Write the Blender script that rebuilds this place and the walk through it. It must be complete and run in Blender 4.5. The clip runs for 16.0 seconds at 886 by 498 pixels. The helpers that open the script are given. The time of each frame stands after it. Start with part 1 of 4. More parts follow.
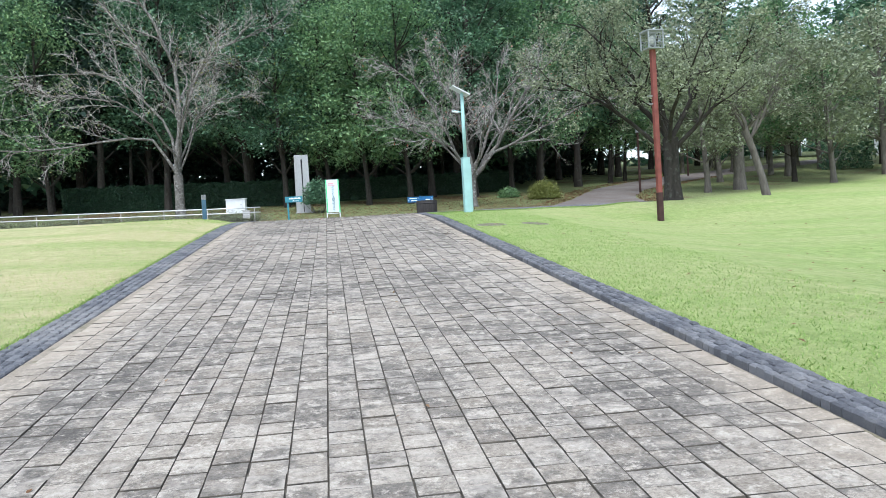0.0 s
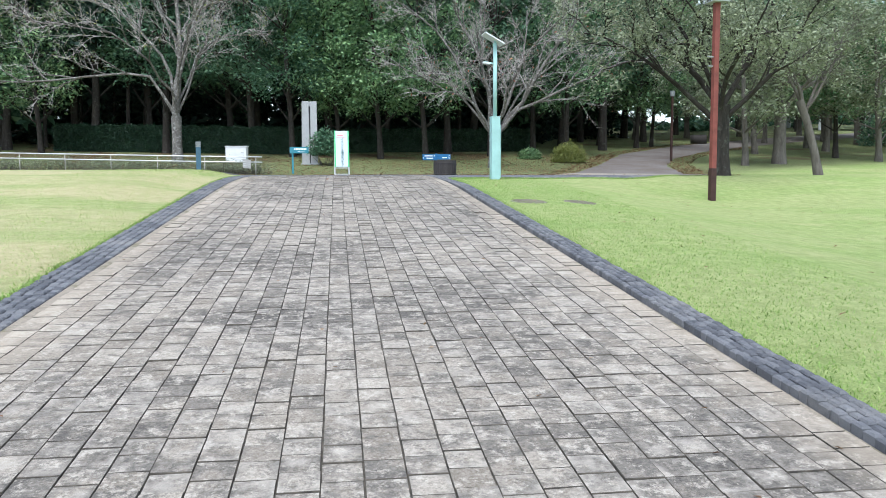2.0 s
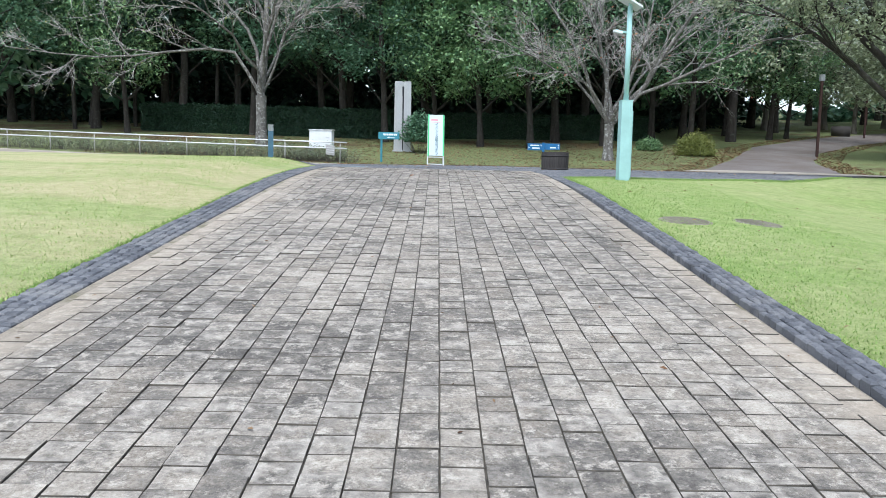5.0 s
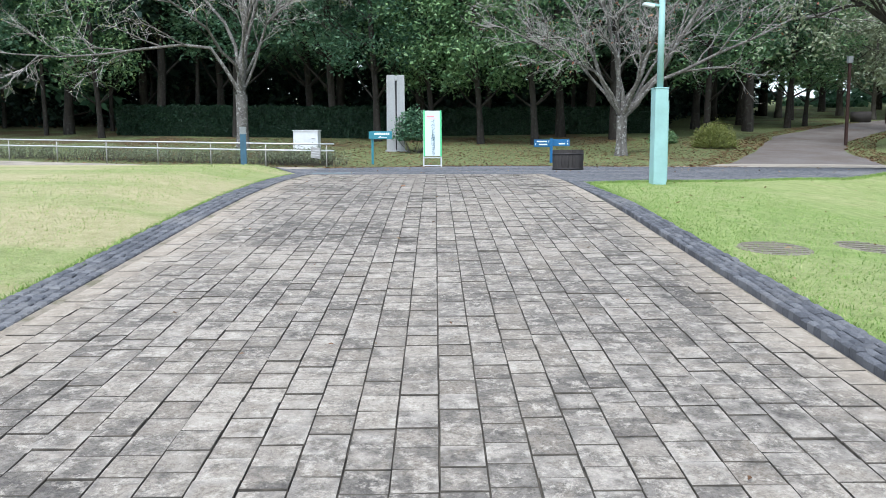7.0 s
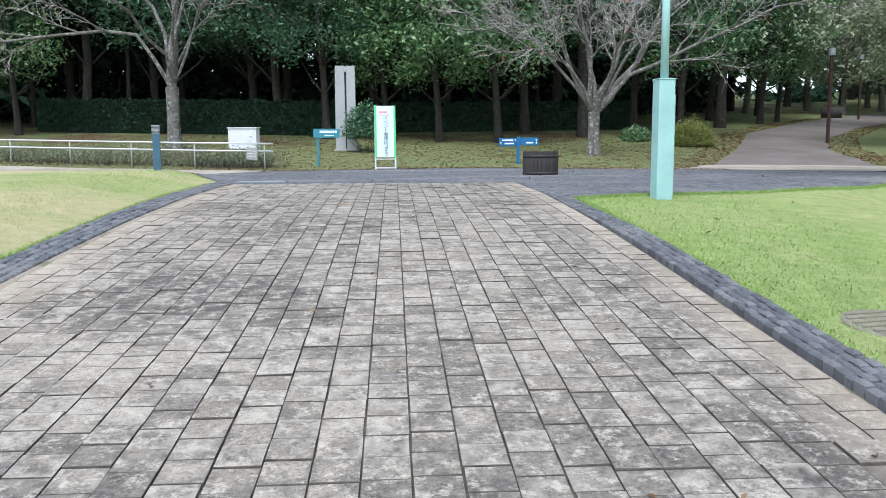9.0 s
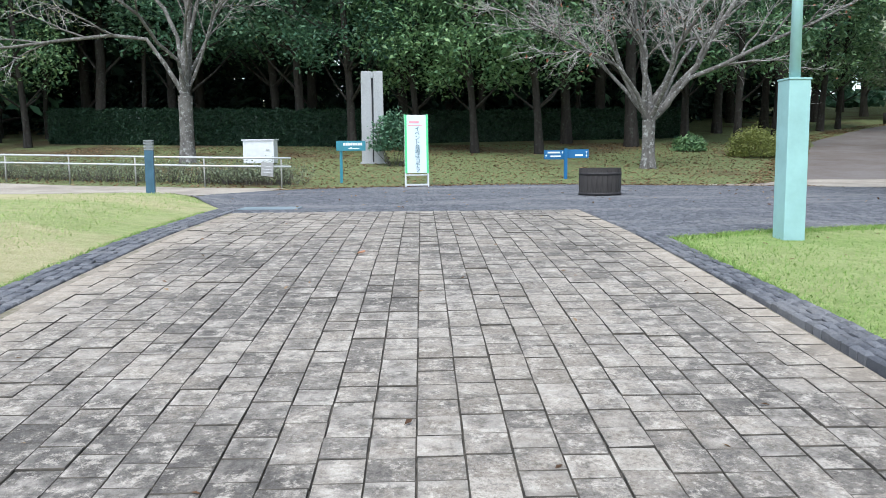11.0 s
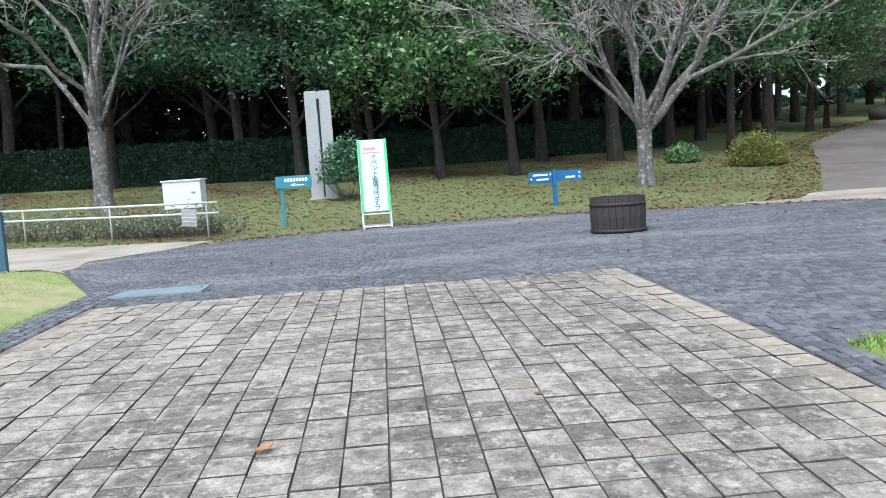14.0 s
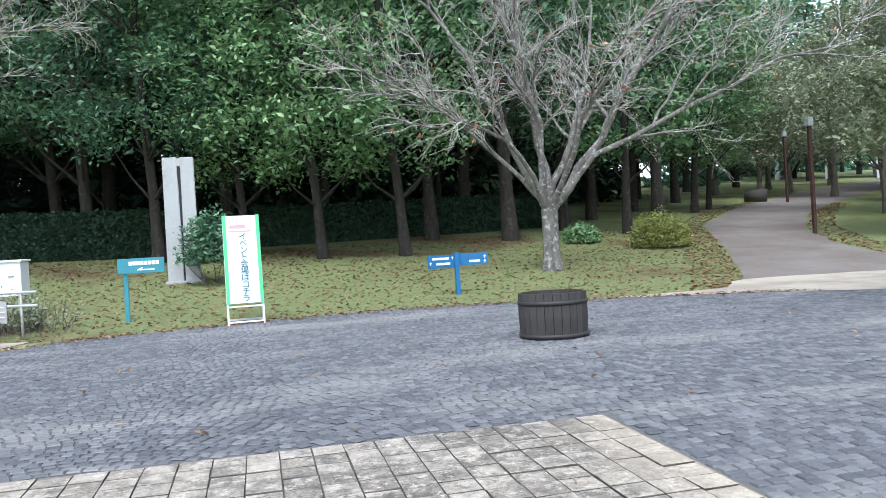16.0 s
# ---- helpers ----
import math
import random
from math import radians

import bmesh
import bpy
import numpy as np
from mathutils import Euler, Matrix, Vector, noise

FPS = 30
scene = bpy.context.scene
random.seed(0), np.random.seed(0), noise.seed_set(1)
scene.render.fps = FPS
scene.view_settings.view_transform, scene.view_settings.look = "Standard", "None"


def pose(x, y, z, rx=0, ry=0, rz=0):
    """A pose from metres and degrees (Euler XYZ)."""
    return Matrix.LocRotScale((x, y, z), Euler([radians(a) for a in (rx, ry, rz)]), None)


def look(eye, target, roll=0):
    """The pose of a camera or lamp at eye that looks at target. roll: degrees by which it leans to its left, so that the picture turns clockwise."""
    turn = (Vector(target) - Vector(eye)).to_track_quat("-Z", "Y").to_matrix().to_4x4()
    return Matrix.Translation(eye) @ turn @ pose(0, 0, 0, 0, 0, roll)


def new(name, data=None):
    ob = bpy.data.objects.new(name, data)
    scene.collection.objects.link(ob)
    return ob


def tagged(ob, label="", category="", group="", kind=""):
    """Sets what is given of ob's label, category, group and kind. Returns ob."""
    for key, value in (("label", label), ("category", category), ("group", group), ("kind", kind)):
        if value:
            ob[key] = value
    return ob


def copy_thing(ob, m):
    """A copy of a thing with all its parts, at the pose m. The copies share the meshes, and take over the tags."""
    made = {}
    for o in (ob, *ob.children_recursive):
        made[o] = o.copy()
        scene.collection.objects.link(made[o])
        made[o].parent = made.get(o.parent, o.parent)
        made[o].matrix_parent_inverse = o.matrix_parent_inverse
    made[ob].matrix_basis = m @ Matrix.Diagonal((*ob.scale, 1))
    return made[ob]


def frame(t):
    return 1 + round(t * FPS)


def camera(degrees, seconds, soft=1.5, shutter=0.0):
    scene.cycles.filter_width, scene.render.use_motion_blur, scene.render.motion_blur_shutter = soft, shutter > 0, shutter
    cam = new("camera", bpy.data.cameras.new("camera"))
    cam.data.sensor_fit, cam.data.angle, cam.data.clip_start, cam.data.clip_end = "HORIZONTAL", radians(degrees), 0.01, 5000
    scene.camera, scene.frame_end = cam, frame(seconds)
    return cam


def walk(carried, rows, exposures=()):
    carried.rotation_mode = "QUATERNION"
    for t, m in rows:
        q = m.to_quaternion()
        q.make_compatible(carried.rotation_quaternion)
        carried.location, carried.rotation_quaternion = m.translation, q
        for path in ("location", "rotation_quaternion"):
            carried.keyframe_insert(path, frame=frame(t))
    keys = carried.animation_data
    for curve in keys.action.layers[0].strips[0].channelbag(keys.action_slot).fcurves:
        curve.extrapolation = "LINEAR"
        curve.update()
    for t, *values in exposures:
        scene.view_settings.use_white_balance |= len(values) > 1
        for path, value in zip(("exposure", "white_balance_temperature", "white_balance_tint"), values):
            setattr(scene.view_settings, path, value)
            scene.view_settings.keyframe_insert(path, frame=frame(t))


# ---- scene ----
cam = camera(59.0, 16.0, soft=0.9)
PATH = [
    (0, (0.212, -0.31, 1.45), (0.494, 1.669, 1.401), -3.3),
    (0.5, (0.174, 0.451, 1.516), (0.415, 2.436, 1.457), -2.8),
    (1, (0.169, 1.169, 1.657), (0.419, 3.152, 1.57), -2.5),
    (1.5, (0.165, 1.866, 1.746), (0.429, 3.845, 1.631), -2.6),
    (2, (0.225, 2.56, 1.874), (0.49, 4.535, 1.704), -0.2),
    (2.5, (0.275, 3.349, 1.994), (0.48, 5.327, 1.783), 0.3),
    (3, (0.3, 4.024, 1.992), (0.417, 6.009, 1.78), 0.3),
    (3.5, (0.349, 4.698, 2.003), (0.403, 6.687, 1.799), 0.3),
    (4, (0.382, 5.326, 2.051), (0.417, 7.316, 1.854), 2.3),
    (6.5, (0.601, 8.876, 2.321), (0.595, 10.862, 2.085), -0.7),
    (7, (0.51, 9.573, 2.367), (0.529, 11.56, 2.144), -0.2),
    (7.5, (0.512, 10.322, 2.418), (0.539, 12.305, 2.166), -0.9),
    (8, (0.578, 11.127, 2.468), (0.635, 13.107, 2.192), -0.8),
    (8.5, (0.627, 11.867, 2.515), (0.71, 13.85, 2.266), -1.2),
    (9, (0.66, 12.537, 2.583), (0.783, 14.519, 2.345), -0.3),
    (9.5, (0.639, 13.246, 2.641), (0.773, 15.228, 2.409), -0.5),
    (12, (0.537, 16.602, 2.898), (0.52, 18.59, 2.68), -1.2),
    (12.5, (0.567, 17.279, 2.947), (0.548, 19.266, 2.72), -1.9),
    (13, (0.624, 17.928, 2.984), (0.667, 19.915, 2.758), -2.2),
    (13.5, (0.599, 18.556, 3.04), (0.707, 20.541, 2.823), -3.3),
    (14, (0.575, 19.217, 3.071), (0.718, 21.205, 2.897), -3.9),
    (14.5, (0.536, 19.921, 3.129), (0.722, 21.908, 3.002), -3.5),
    (15, (0.585, 20.598, 3.182), (0.967, 22.558, 3.082), -1.2),
    (15.5, (0.607, 21.283, 3.23), (1.093, 23.222, 3.172), -1.9),
    (16, (0.65, 21.922, 3.277), (1.114, 23.867, 3.272), -3.4),
]
EXPOSURES = [(0, 1.12, 5950, 8), (9.5, 1.05, 5950, 8), (12.5, 1.15, 5950, 8), (14.5, 1.25, 5950, 8), (16, 1.45, 5950, 8)]
walk(cam, [(t, look(eye, target, roll)) for t, eye, target, roll in PATH], EXPOSURES)

# ---- light ----
SUN_ELEVATION, SUN_TURN = 61.0, 200.0
world = bpy.data.worlds.new("overcast_sky")
scene.world = world
world.use_nodes = True
wn = world.node_tree
sky = wn.nodes.new("ShaderNodeTexSky")
sky.sky_type = "NISHITA"
sky.sun_disc = False
sky.sun_elevation, sky.sun_rotation = radians(SUN_ELEVATION), radians(SUN_TURN)
sky.air_density, sky.dust_density, sky.ozone_density = 1.0, 1.5, 1.0
soft_sky = wn.nodes.new("ShaderNodeHueSaturation")
soft_sky.inputs["Saturation"].default_value = 0.5
wn.links.new(sky.outputs[0], soft_sky.inputs["Color"])
wn.links.new(soft_sky.outputs[0], wn.nodes["Background"].inputs[0])
wn.nodes["Background"].inputs[1].default_value = 0.15
sun_data = bpy.data.lights.new("sun", "SUN")
sun_data.energy, sun_data.angle, sun_data.color = 1.5, radians(36), (1.0, 0.985, 0.96)
sun = new("sun", sun_data)
_a, _e = radians(SUN_TURN), radians(SUN_ELEVATION)
sun.matrix_world = look((math.sin(_a) * math.cos(_e) * 60, math.cos(_a) * math.cos(_e) * 60, math.sin(_e) * 60), (0, 0, 0))


# ---- materials ----
class Mat:
    """A small builder of node materials."""

    def __init__(self, name, rough=0.8, metal=0.0):
        self.m = bpy.data.materials.new(name)
        self.m.use_nodes = True
        self.t = self.m.node_tree
        self.b = self.t.nodes["Principled BSDF"]
        self.b.inputs["Roughness"].default_value = rough
        self.b.inputs["Metallic"].default_value = metal
        self.b.inputs["Specular IOR Level"].default_value = 0.3
        geo = self.t.nodes.new("ShaderNodeTexCoord")
        self.place = geo.outputs["Object"]

    def world(self):
        self.place = self.t.nodes.new("ShaderNodeNewGeometry").outputs["Position"]
        return self

    def noise(self, scale, detail=4, rough=0.6, stretch=None, kind="noise"):
        src = self.place
        if stretch:
            mp = self.t.nodes.new("ShaderNodeMapping")
            mp.inputs["Scale"].default_value = stretch
            self.t.links.new(src, mp.inputs[0])
            src = mp.outputs[0]
        if kind == "cells":
            n = self.t.nodes.new("ShaderNodeTexVoronoi")
            n.inputs["Scale"].default_value = scale
            self.t.links.new(src, n.inputs["Vector"])
            return n.outputs["Distance"]
        n = self.t.nodes.new("ShaderNodeTexNoise")
        n.inputs["Scale"].default_value, n.inputs["Detail"].default_value, n.inputs["Roughness"].default_value = scale, detail, rough
        self.t.links.new(src, n.inputs["Vector"])
        return n.outputs["Fac"]

    def ramp(self, fac, *stops):
        r = self.t.nodes.new("ShaderNodeValToRGB")
        e = r.color_ramp.elements
        while len(e) < len(stops):
            e.new(0.5)
        for el, (at, c) in zip(e, stops):
            el.position, el.color = at, (*c, 1) if isinstance(c, tuple) else (c, c, c, 1)
        self.t.links.new(fac, r.inputs[0])
        return r.outputs[0]

    def mix(self, fac, a, b, how="MIX"):
        n = self.t.nodes.new("ShaderNodeMix")
        n.data_type, n.blend_type = "RGBA", how
        for sock, v in ((n.inputs["Factor"], fac), (n.inputs["A"], a), (n.inputs["B"], b)):
            if isinstance(v, (int, float)):
                sock.default_value = v if sock.type == "VALUE" else (v, v, v, 1)
            elif isinstance(v, tuple):
                sock.default_value = (*v, 1)
            else:
                self.t.links.new(v, sock)
        return n.outputs["Result"]

    def math(self, op, a, b=0.0, clamp=False):
        n = self.t.nodes.new("ShaderNodeMath")
        n.operation, n.use_clamp = op, clamp
        for sock, v in zip(n.inputs, (a, b)):
            if isinstance(v, (int, float)):
                sock.default_value = v
            else:
                self.t.links.new(v, sock)
        return n.outputs[0]

    def piece(self):
        """A random number for each piece: its own object's, plus the tone kept on the faces of joined pieces."""
        a = self.t.nodes.new("ShaderNodeAttribute")
        a.attribute_name = "tone"
        o = self.t.nodes.new("ShaderNodeObjectInfo")
        return self.math("FRACT", self.math("ADD", a.outputs["Fac"], o.outputs["Random"]))

    def attribute(self, name):
        a = self.t.nodes.new("ShaderNodeAttribute")
        a.attribute_name = name
        return a.outputs["Fac"]

    def done(self, colour, bump=None, height=0.01, rough=None):
        self.t.links.new(colour, self.b.inputs["Base Color"])
        if bump is not None:
            n = self.t.nodes.new("ShaderNodeBump")
            n.inputs["Distance"].default_value, n.inputs["Strength"].default_value = height, 0.8
            self.t.links.new(bump, n.inputs["Height"])
            self.t.links.new(n.outputs[0], self.b.inputs["Normal"])
        if rough is not None:
            self.t.links.new(rough, self.b.inputs["Roughness"])
        return self.m


def paint(name, colour, rough=0.5, metal=0.0, dirt=0.25, scale=6.0):
    k = Mat(name, rough, metal)
    n = k.noise(scale, 5, 0.65)
    dull = tuple(c * (1 - dirt) for c in colour)
    return k.done(k.ramp(n, (0.3, dull), (0.62, colour)), k.noise(60, 3), 0.0008)


k = Mat("paver_concrete", 0.85).world()
tone = k.piece()
base = k.ramp(tone, (0.0, (0.265, 0.232, 0.192)), (0.4, (0.31, 0.273, 0.227)), (0.8, (0.36, 0.319, 0.266)), (1.0, (0.415, 0.371, 0.314)))
# dark lichen: wide zones, some pavers more than others, broken up by ragged edges
zone = k.math("ADD", k.math("MULTIPLY", k.noise(0.55, 4, 0.6), 0.62), k.math("MULTIPLY", k.math("FRACT", k.math("MULTIPLY", tone, 7.3)), 0.09))
ragged = k.math("ADD", zone, k.math("MULTIPLY", k.noise(6.5, 9, 0.8), 0.75))
col = k.mix(k.ramp(ragged, (0.675, 0.0), (0.75, 0.75)), base, (0.155, 0.141, 0.125))
col = k.mix(k.ramp(k.math("ADD", ragged, k.math("MULTIPLY", k.noise(28, 5, 0.7), 0.25)), (0.90, 0.0), (0.98, 0.7)), col, (0.075, 0.069, 0.062))
# pale smears across, and pale crusts
col = k.mix(k.ramp(k.noise(10, 8, 0.8), (0.52, 0.0), (0.59, 0.72)), col, (0.53, 0.48, 0.41))
col = k.mix(k.ramp(k.noise(42, 6, 0.85), (0.40, 0.8), (0.56, 0.0)), col, (0.45, 0.43, 0.40), "MULTIPLY")
rim = k.attribute("rim")
worn = k.ramp(k.math("FRACT", k.math("MULTIPLY", tone, 3.7)), (0.45, 0.0), (0.75, 0.75))
col = k.mix(k.math("MULTIPLY", k.math("MULTIPLY", rim, worn), k.ramp(k.noise(12, 4), (0.38, 0.0), (0.6, 1.0))), col, (0.44, 0.40, 0.345))
dim = k.ramp(k.math("FRACT", k.math("MULTIPLY", tone, 5.9)), (0.5, 0.0), (0.8, 0.55))
col = k.mix(k.math("MULTIPLY", k.math("MULTIPLY", rim, dim), k.ramp(k.noise(9, 4), (0.4, 0.0), (0.6, 1.0))), col, (0.115, 0.105, 0.092))
# worn pale middles on some pavers
middle = k.math("MULTIPLY", k.math("SUBTRACT", 1.0, rim), k.ramp(k.math("FRACT", k.math("MULTIPLY", tone, 11.3)), (0.55, 0.0), (0.8, 1.0)))
col = k.mix(k.math("MULTIPLY", middle, k.ramp(k.noise(8, 5, 0.7), (0.42, 0.0), (0.60, 0.5))), col, (0.47, 0.425, 0.365))
# sand washed along both edges of the walk
cut = k.t.nodes.new("ShaderNodeSeparateXYZ")
k.t.links.new(k.place, cut.inputs[0])
edge_far = k.math("ABSOLUTE", k.math("SUBTRACT", cut.outputs[0], 0.35))
washed = k.math("ADD", edge_far, k.math("MULTIPLY", k.noise(2.2, 5, 0.7), 0.9))
col = k.mix(k.ramp(k.math("SUBTRACT", washed, 2.0), (0.5, 0.0), (1.1, 0.55)), col, (0.44, 0.37, 0.285))
PAVER = k.done(col, k.math("ADD", k.noise(55, 5, 0.7), k.math("MULTIPLY", k.noise(9, 4), 1.5)), 0.009)

k = Mat("joint_soil", 0.95).world()
JOINT = k.done(k.ramp(k.noise(14, 5), (0.35, (0.05, 0.045, 0.038)), (0.62, (0.115, 0.10, 0.08))), k.noise(120, 3), 0.004)

k = Mat("edge_sand", 0.95).world()
EDGE_SAND = k.done(k.mix(k.ramp(k.noise(3, 5, 0.7), (0.5, 0.0), (0.62, 0.8)), k.ramp(k.noise(60, 4), (0.3, (0.20, 0.17, 0.135)), (0.7, (0.34, 0.295, 0.235))), (0.13, 0.12, 0.07)), k.noise(150, 3), 0.004)

k = Mat("granite_sett", 0.7).world()
tone = k.piece()
c = k.ramp(tone, (0.0, (0.089, 0.092, 0.102)), (0.5, (0.122, 0.125, 0.136)), (1.0, (0.18, 0.183, 0.192)))
c = k.mix(k.ramp(k.noise(0.55, 6, 0.72, (0.6, 1.5, 1.0)), (0.5, 0.0), (0.66, 0.65)), c, (0.27, 0.262, 0.25))
c = k.mix(k.ramp(k.noise(180, 2), (0.4, 0.5), (0.65, 0.0)), c, (0.55, 0.55, 0.57), "MULTIPLY")
SETT = k.done(c, k.noise(70, 5, 0.7), 0.006)

k = Mat("sett_grit", 0.9).world()
GRIT = k.done(k.ramp(k.noise(30, 5), (0.3, (0.075, 0.075, 0.08)), (0.7, (0.13, 0.13, 0.135))), k.noise(150, 3), 0.003)
k = Mat("sandy_gravel", 0.95).world()
SAND = k.done(k.mix(k.ramp(k.noise(0.9, 5), (0.42, 0.0), (0.62, 0.7)), k.ramp(k.noise(70, 4), (0.3, (0.30, 0.26, 0.21)), (0.7, (0.46, 0.41, 0.34))), (0.22, 0.19, 0.16)), k.noise(160, 3), 0.005)

k = Mat("old_asphalt", 0.9).world()
ROAD = k.done(k.mix(k.ramp(k.noise(0.5, 5, 0.7), (0.4, 0.0), (0.65, 0.8)), k.ramp(k.noise(90, 4), (0.3, (0.14, 0.125, 0.116)), (0.7, (0.22, 0.198, 0.184))), (0.125, 0.098, 0.082)), k.noise(200, 3), 0.004)

k = Mat("lawn_turf", 0.9).world()
wood, dry = k.attribute("wood"), k.attribute("dry")
fine = k.math("ADD", k.math("MULTIPLY", k.noise(45, 5, 0.85), 0.6), k.math("MULTIPLY", k.noise(5, 5, 0.75), 0.4))
patch = k.noise(0.55, 5, 0.6, (0.28, 1.0, 1.0))
green = k.ramp(fine, (0.36, (0.10, 0.185, 0.032)), (0.5, (0.212, 0.315, 0.078)), (0.64, (0.335, 0.43, 0.14)))
straw = k.ramp(fine, (0.38, (0.32, 0.30, 0.135)), (0.62, (0.55, 0.49, 0.29)))
lawn = k.mix(k.math("ADD", k.math("MULTIPLY", dry, k.ramp(patch, (0.40, 0.42), (0.55, 1.0))), k.ramp(k.noise(0.9, 5, 0.7), (0.58, 0.0), (0.75, 0.35)), True), green, straw)
moss = k.ramp(k.noise(34, 6, 0.8), (0.34, (0.062, 0.075, 0.027)), (0.5, (0.15, 0.178, 0.07)), (0.68, (0.27, 0.295, 0.14)))
brown = k.ramp(k.noise(22, 6, 0.8), (0.35, (0.05, 0.032, 0.018)), (0.7, (0.17, 0.11, 0.055)))
floor_c = k.mix(k.ramp(k.math("ADD", k.noise(0.35, 4), k.math("MULTIPLY", wood, 0.25)), (0.68, 0.0), (0.84, 0.85)), moss, brown)
LAWN = k.done(k.mix(k.math("MINIMUM", k.math("MULTIPLY", wood, 2.0), 1.0), lawn, floor_c), k.math("ADD", k.noise(60, 5, 0.8), k.noise(14, 3)), 0.03)

k = Mat("grass_blade", 0.7)
t = k.attribute("tone")
BLADE = k.done(k.ramp(t, (0.0, (0.13, 0.225, 0.045)), (0.45, (0.205, 0.325, 0.075)), (0.72, (0.29, 0.385, 0.115)), (1.0, (0.44, 0.44, 0.21))))


def leaves(name, dark, mid, light, rough=0.5):
    k = Mat(name, rough)
    t = k.piece()
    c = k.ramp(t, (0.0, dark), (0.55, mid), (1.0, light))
    m = k.done(c)
    thin = k.t.nodes.new("ShaderNodeBsdfTranslucent")
    both = k.t.nodes.new("ShaderNodeMixShader")
    both.inputs[0].default_value = 0.28
    k.t.links.new(c, thin.inputs["Color"])
    k.t.links.new(k.b.outputs[0], both.inputs[1])
    k.t.links.new(thin.outputs[0], both.inputs[2])
    k.t.links.new(both.outputs[0], k.t.nodes["Material Output"].inputs["Surface"])
    k.b.inputs["Specular IOR Level"].default_value = 0.35
    return m


LEAF_EVERGREEN = leaves("evergreen_leaf", (0.038, 0.092, 0.056), (0.10, 0.205, 0.12), (0.25, 0.39, 0.23))
LEAF_LIGHT = leaves("broad_leaf", (0.06, 0.135, 0.066), (0.15, 0.27, 0.125), (0.29, 0.43, 0.20))
LEAF_OLIVE = leaves("olive_leaf", (0.135, 0.165, 0.105), (0.235, 0.275, 0.172), (0.35, 0.385, 0.25))
# near-black needles: the shade inside the wood is put into this colour
LEAF_CEDAR_SHADED = leaves("cedar_needle_shaded", (0.014, 0.034, 0.026), (0.026, 0.056, 0.042), (0.048, 0.088, 0.058), 0.7)
LEAF_HEDGE = leaves("hedge_leaf", (0.013, 0.036, 0.021), (0.027, 0.064, 0.036), (0.052, 0.105, 0.054))
LEAF_YELLOW = leaves("yellowing_leaf", (0.13, 0.155, 0.045), (0.26, 0.29, 0.085), (0.40, 0.40, 0.14))
LEAF_RED = leaves("red_leaf", (0.30, 0.10, 0.06), (0.42, 0.18, 0.11), (0.50, 0.30, 0.16))
LEAF_DEAD = leaves("dead_leaf", (0.07, 0.038, 0.02), (0.17, 0.09, 0.045), (0.36, 0.25, 0.14), 0.8)

k = Mat("pale_cherry_bark", 0.9)
BARK_PALE = k.done(k.mix(k.ramp(k.noise(9, 5, 0.7), (0.53, 0.0), (0.63, 0.7)), k.ramp(k.noise(5, 5, 0.7, (1, 1, 0.35)), (0.3, (0.055, 0.05, 0.044)), (0.7, (0.19, 0.177, 0.163))), (0.40, 0.405, 0.385)), k.noise(24, 5), 0.012)
k = Mat("pale_twig", 0.9)
TWIG_PALE = k.done(k.ramp(k.noise(3, 4), (0.3, (0.29, 0.265, 0.245)), (0.7, (0.50, 0.475, 0.45))))
k = Mat("dark_bark", 0.95)
BARK_DARK = k.done(k.mix(k.ramp(k.noise(6, 4), (0.55, 0.0), (0.7, 0.4)), k.ramp(k.noise(7, 5, 0.7, (1, 1, 0.2)), (0.3, (0.016, 0.014, 0.012)), (0.7, (0.05, 0.043, 0.037))), (0.12, 0.13, 0.11)), k.noise(16, 5, 0.7, (1, 1, 0.25)), 0.02)
k = Mat("grey_bark", 0.95)
BARK_GREY = k.done(k.ramp(k.noise(7, 5, 0.7, (1, 1, 0.3)), (0.3, (0.07, 0.062, 0.053)), (0.7, (0.165, 0.15, 0.132))), k.noise(20, 5), 0.012)

k = Mat("pale_granite", 0.75)
GRANITE = k.done(k.mix(k.ramp(k.noise(2.5, 5, 0.7, (1, 1, 0.3)), (0.5, 0.0), (0.7, 0.5)), k.ramp(k.noise(90, 3), (0.35, (0.30, 0.305, 0.31)), (0.65, (0.44, 0.445, 0.45))), (0.28, 0.285, 0.285)), k.noise(50, 4), 0.006)
k = Mat("barrel_wood", 0.8)
BARREL = k.done(k.mix(k.piece(), k.ramp(k.noise(14, 5, 0.7, (1, 1, 0.12)), (0.3, (0.022, 0.02, 0.019)), (0.7, (0.062, 0.055, 0.051))), (0.05, 0.045, 0.042)), k.noise(40, 4, 0.6, (1, 1, 0.1)), 0.004)
IRON = paint("dark_iron_hoop", (0.045, 0.042, 0.042), 0.6, 0.3)
SOIL = paint("planter_soil", (0.10, 0.085, 0.06), 0.95, dirt=0.6, scale=20)
TEAL = paint("pale_teal_paint", (0.33, 0.53, 0.52), 0.45, dirt=0.16, scale=3)
TEAL_DARK = paint("teal_sign_paint", (0.05, 0.23, 0.29), 0.45, dirt=0.15)
BLUE = paint("blue_sign_paint", (0.02, 0.13, 0.30), 0.4, dirt=0.12)
NAVY = paint("slate_blue_paint", (0.06, 0.13, 0.19), 0.5, dirt=0.25)
LOUVRE = paint("grey_louvre", (0.32, 0.34, 0.35), 0.5)
RUST = paint("red_brown_paint", (0.21, 0.062, 0.05), 0.6, dirt=0.35, scale=4)
RUST_DARK = paint("dark_brown_base", (0.06, 0.03, 0.026), 0.7, dirt=0.4)
STEEL = paint("galvanised_rail", (0.62, 0.63, 0.62), 0.4, 0.55, 0.15)
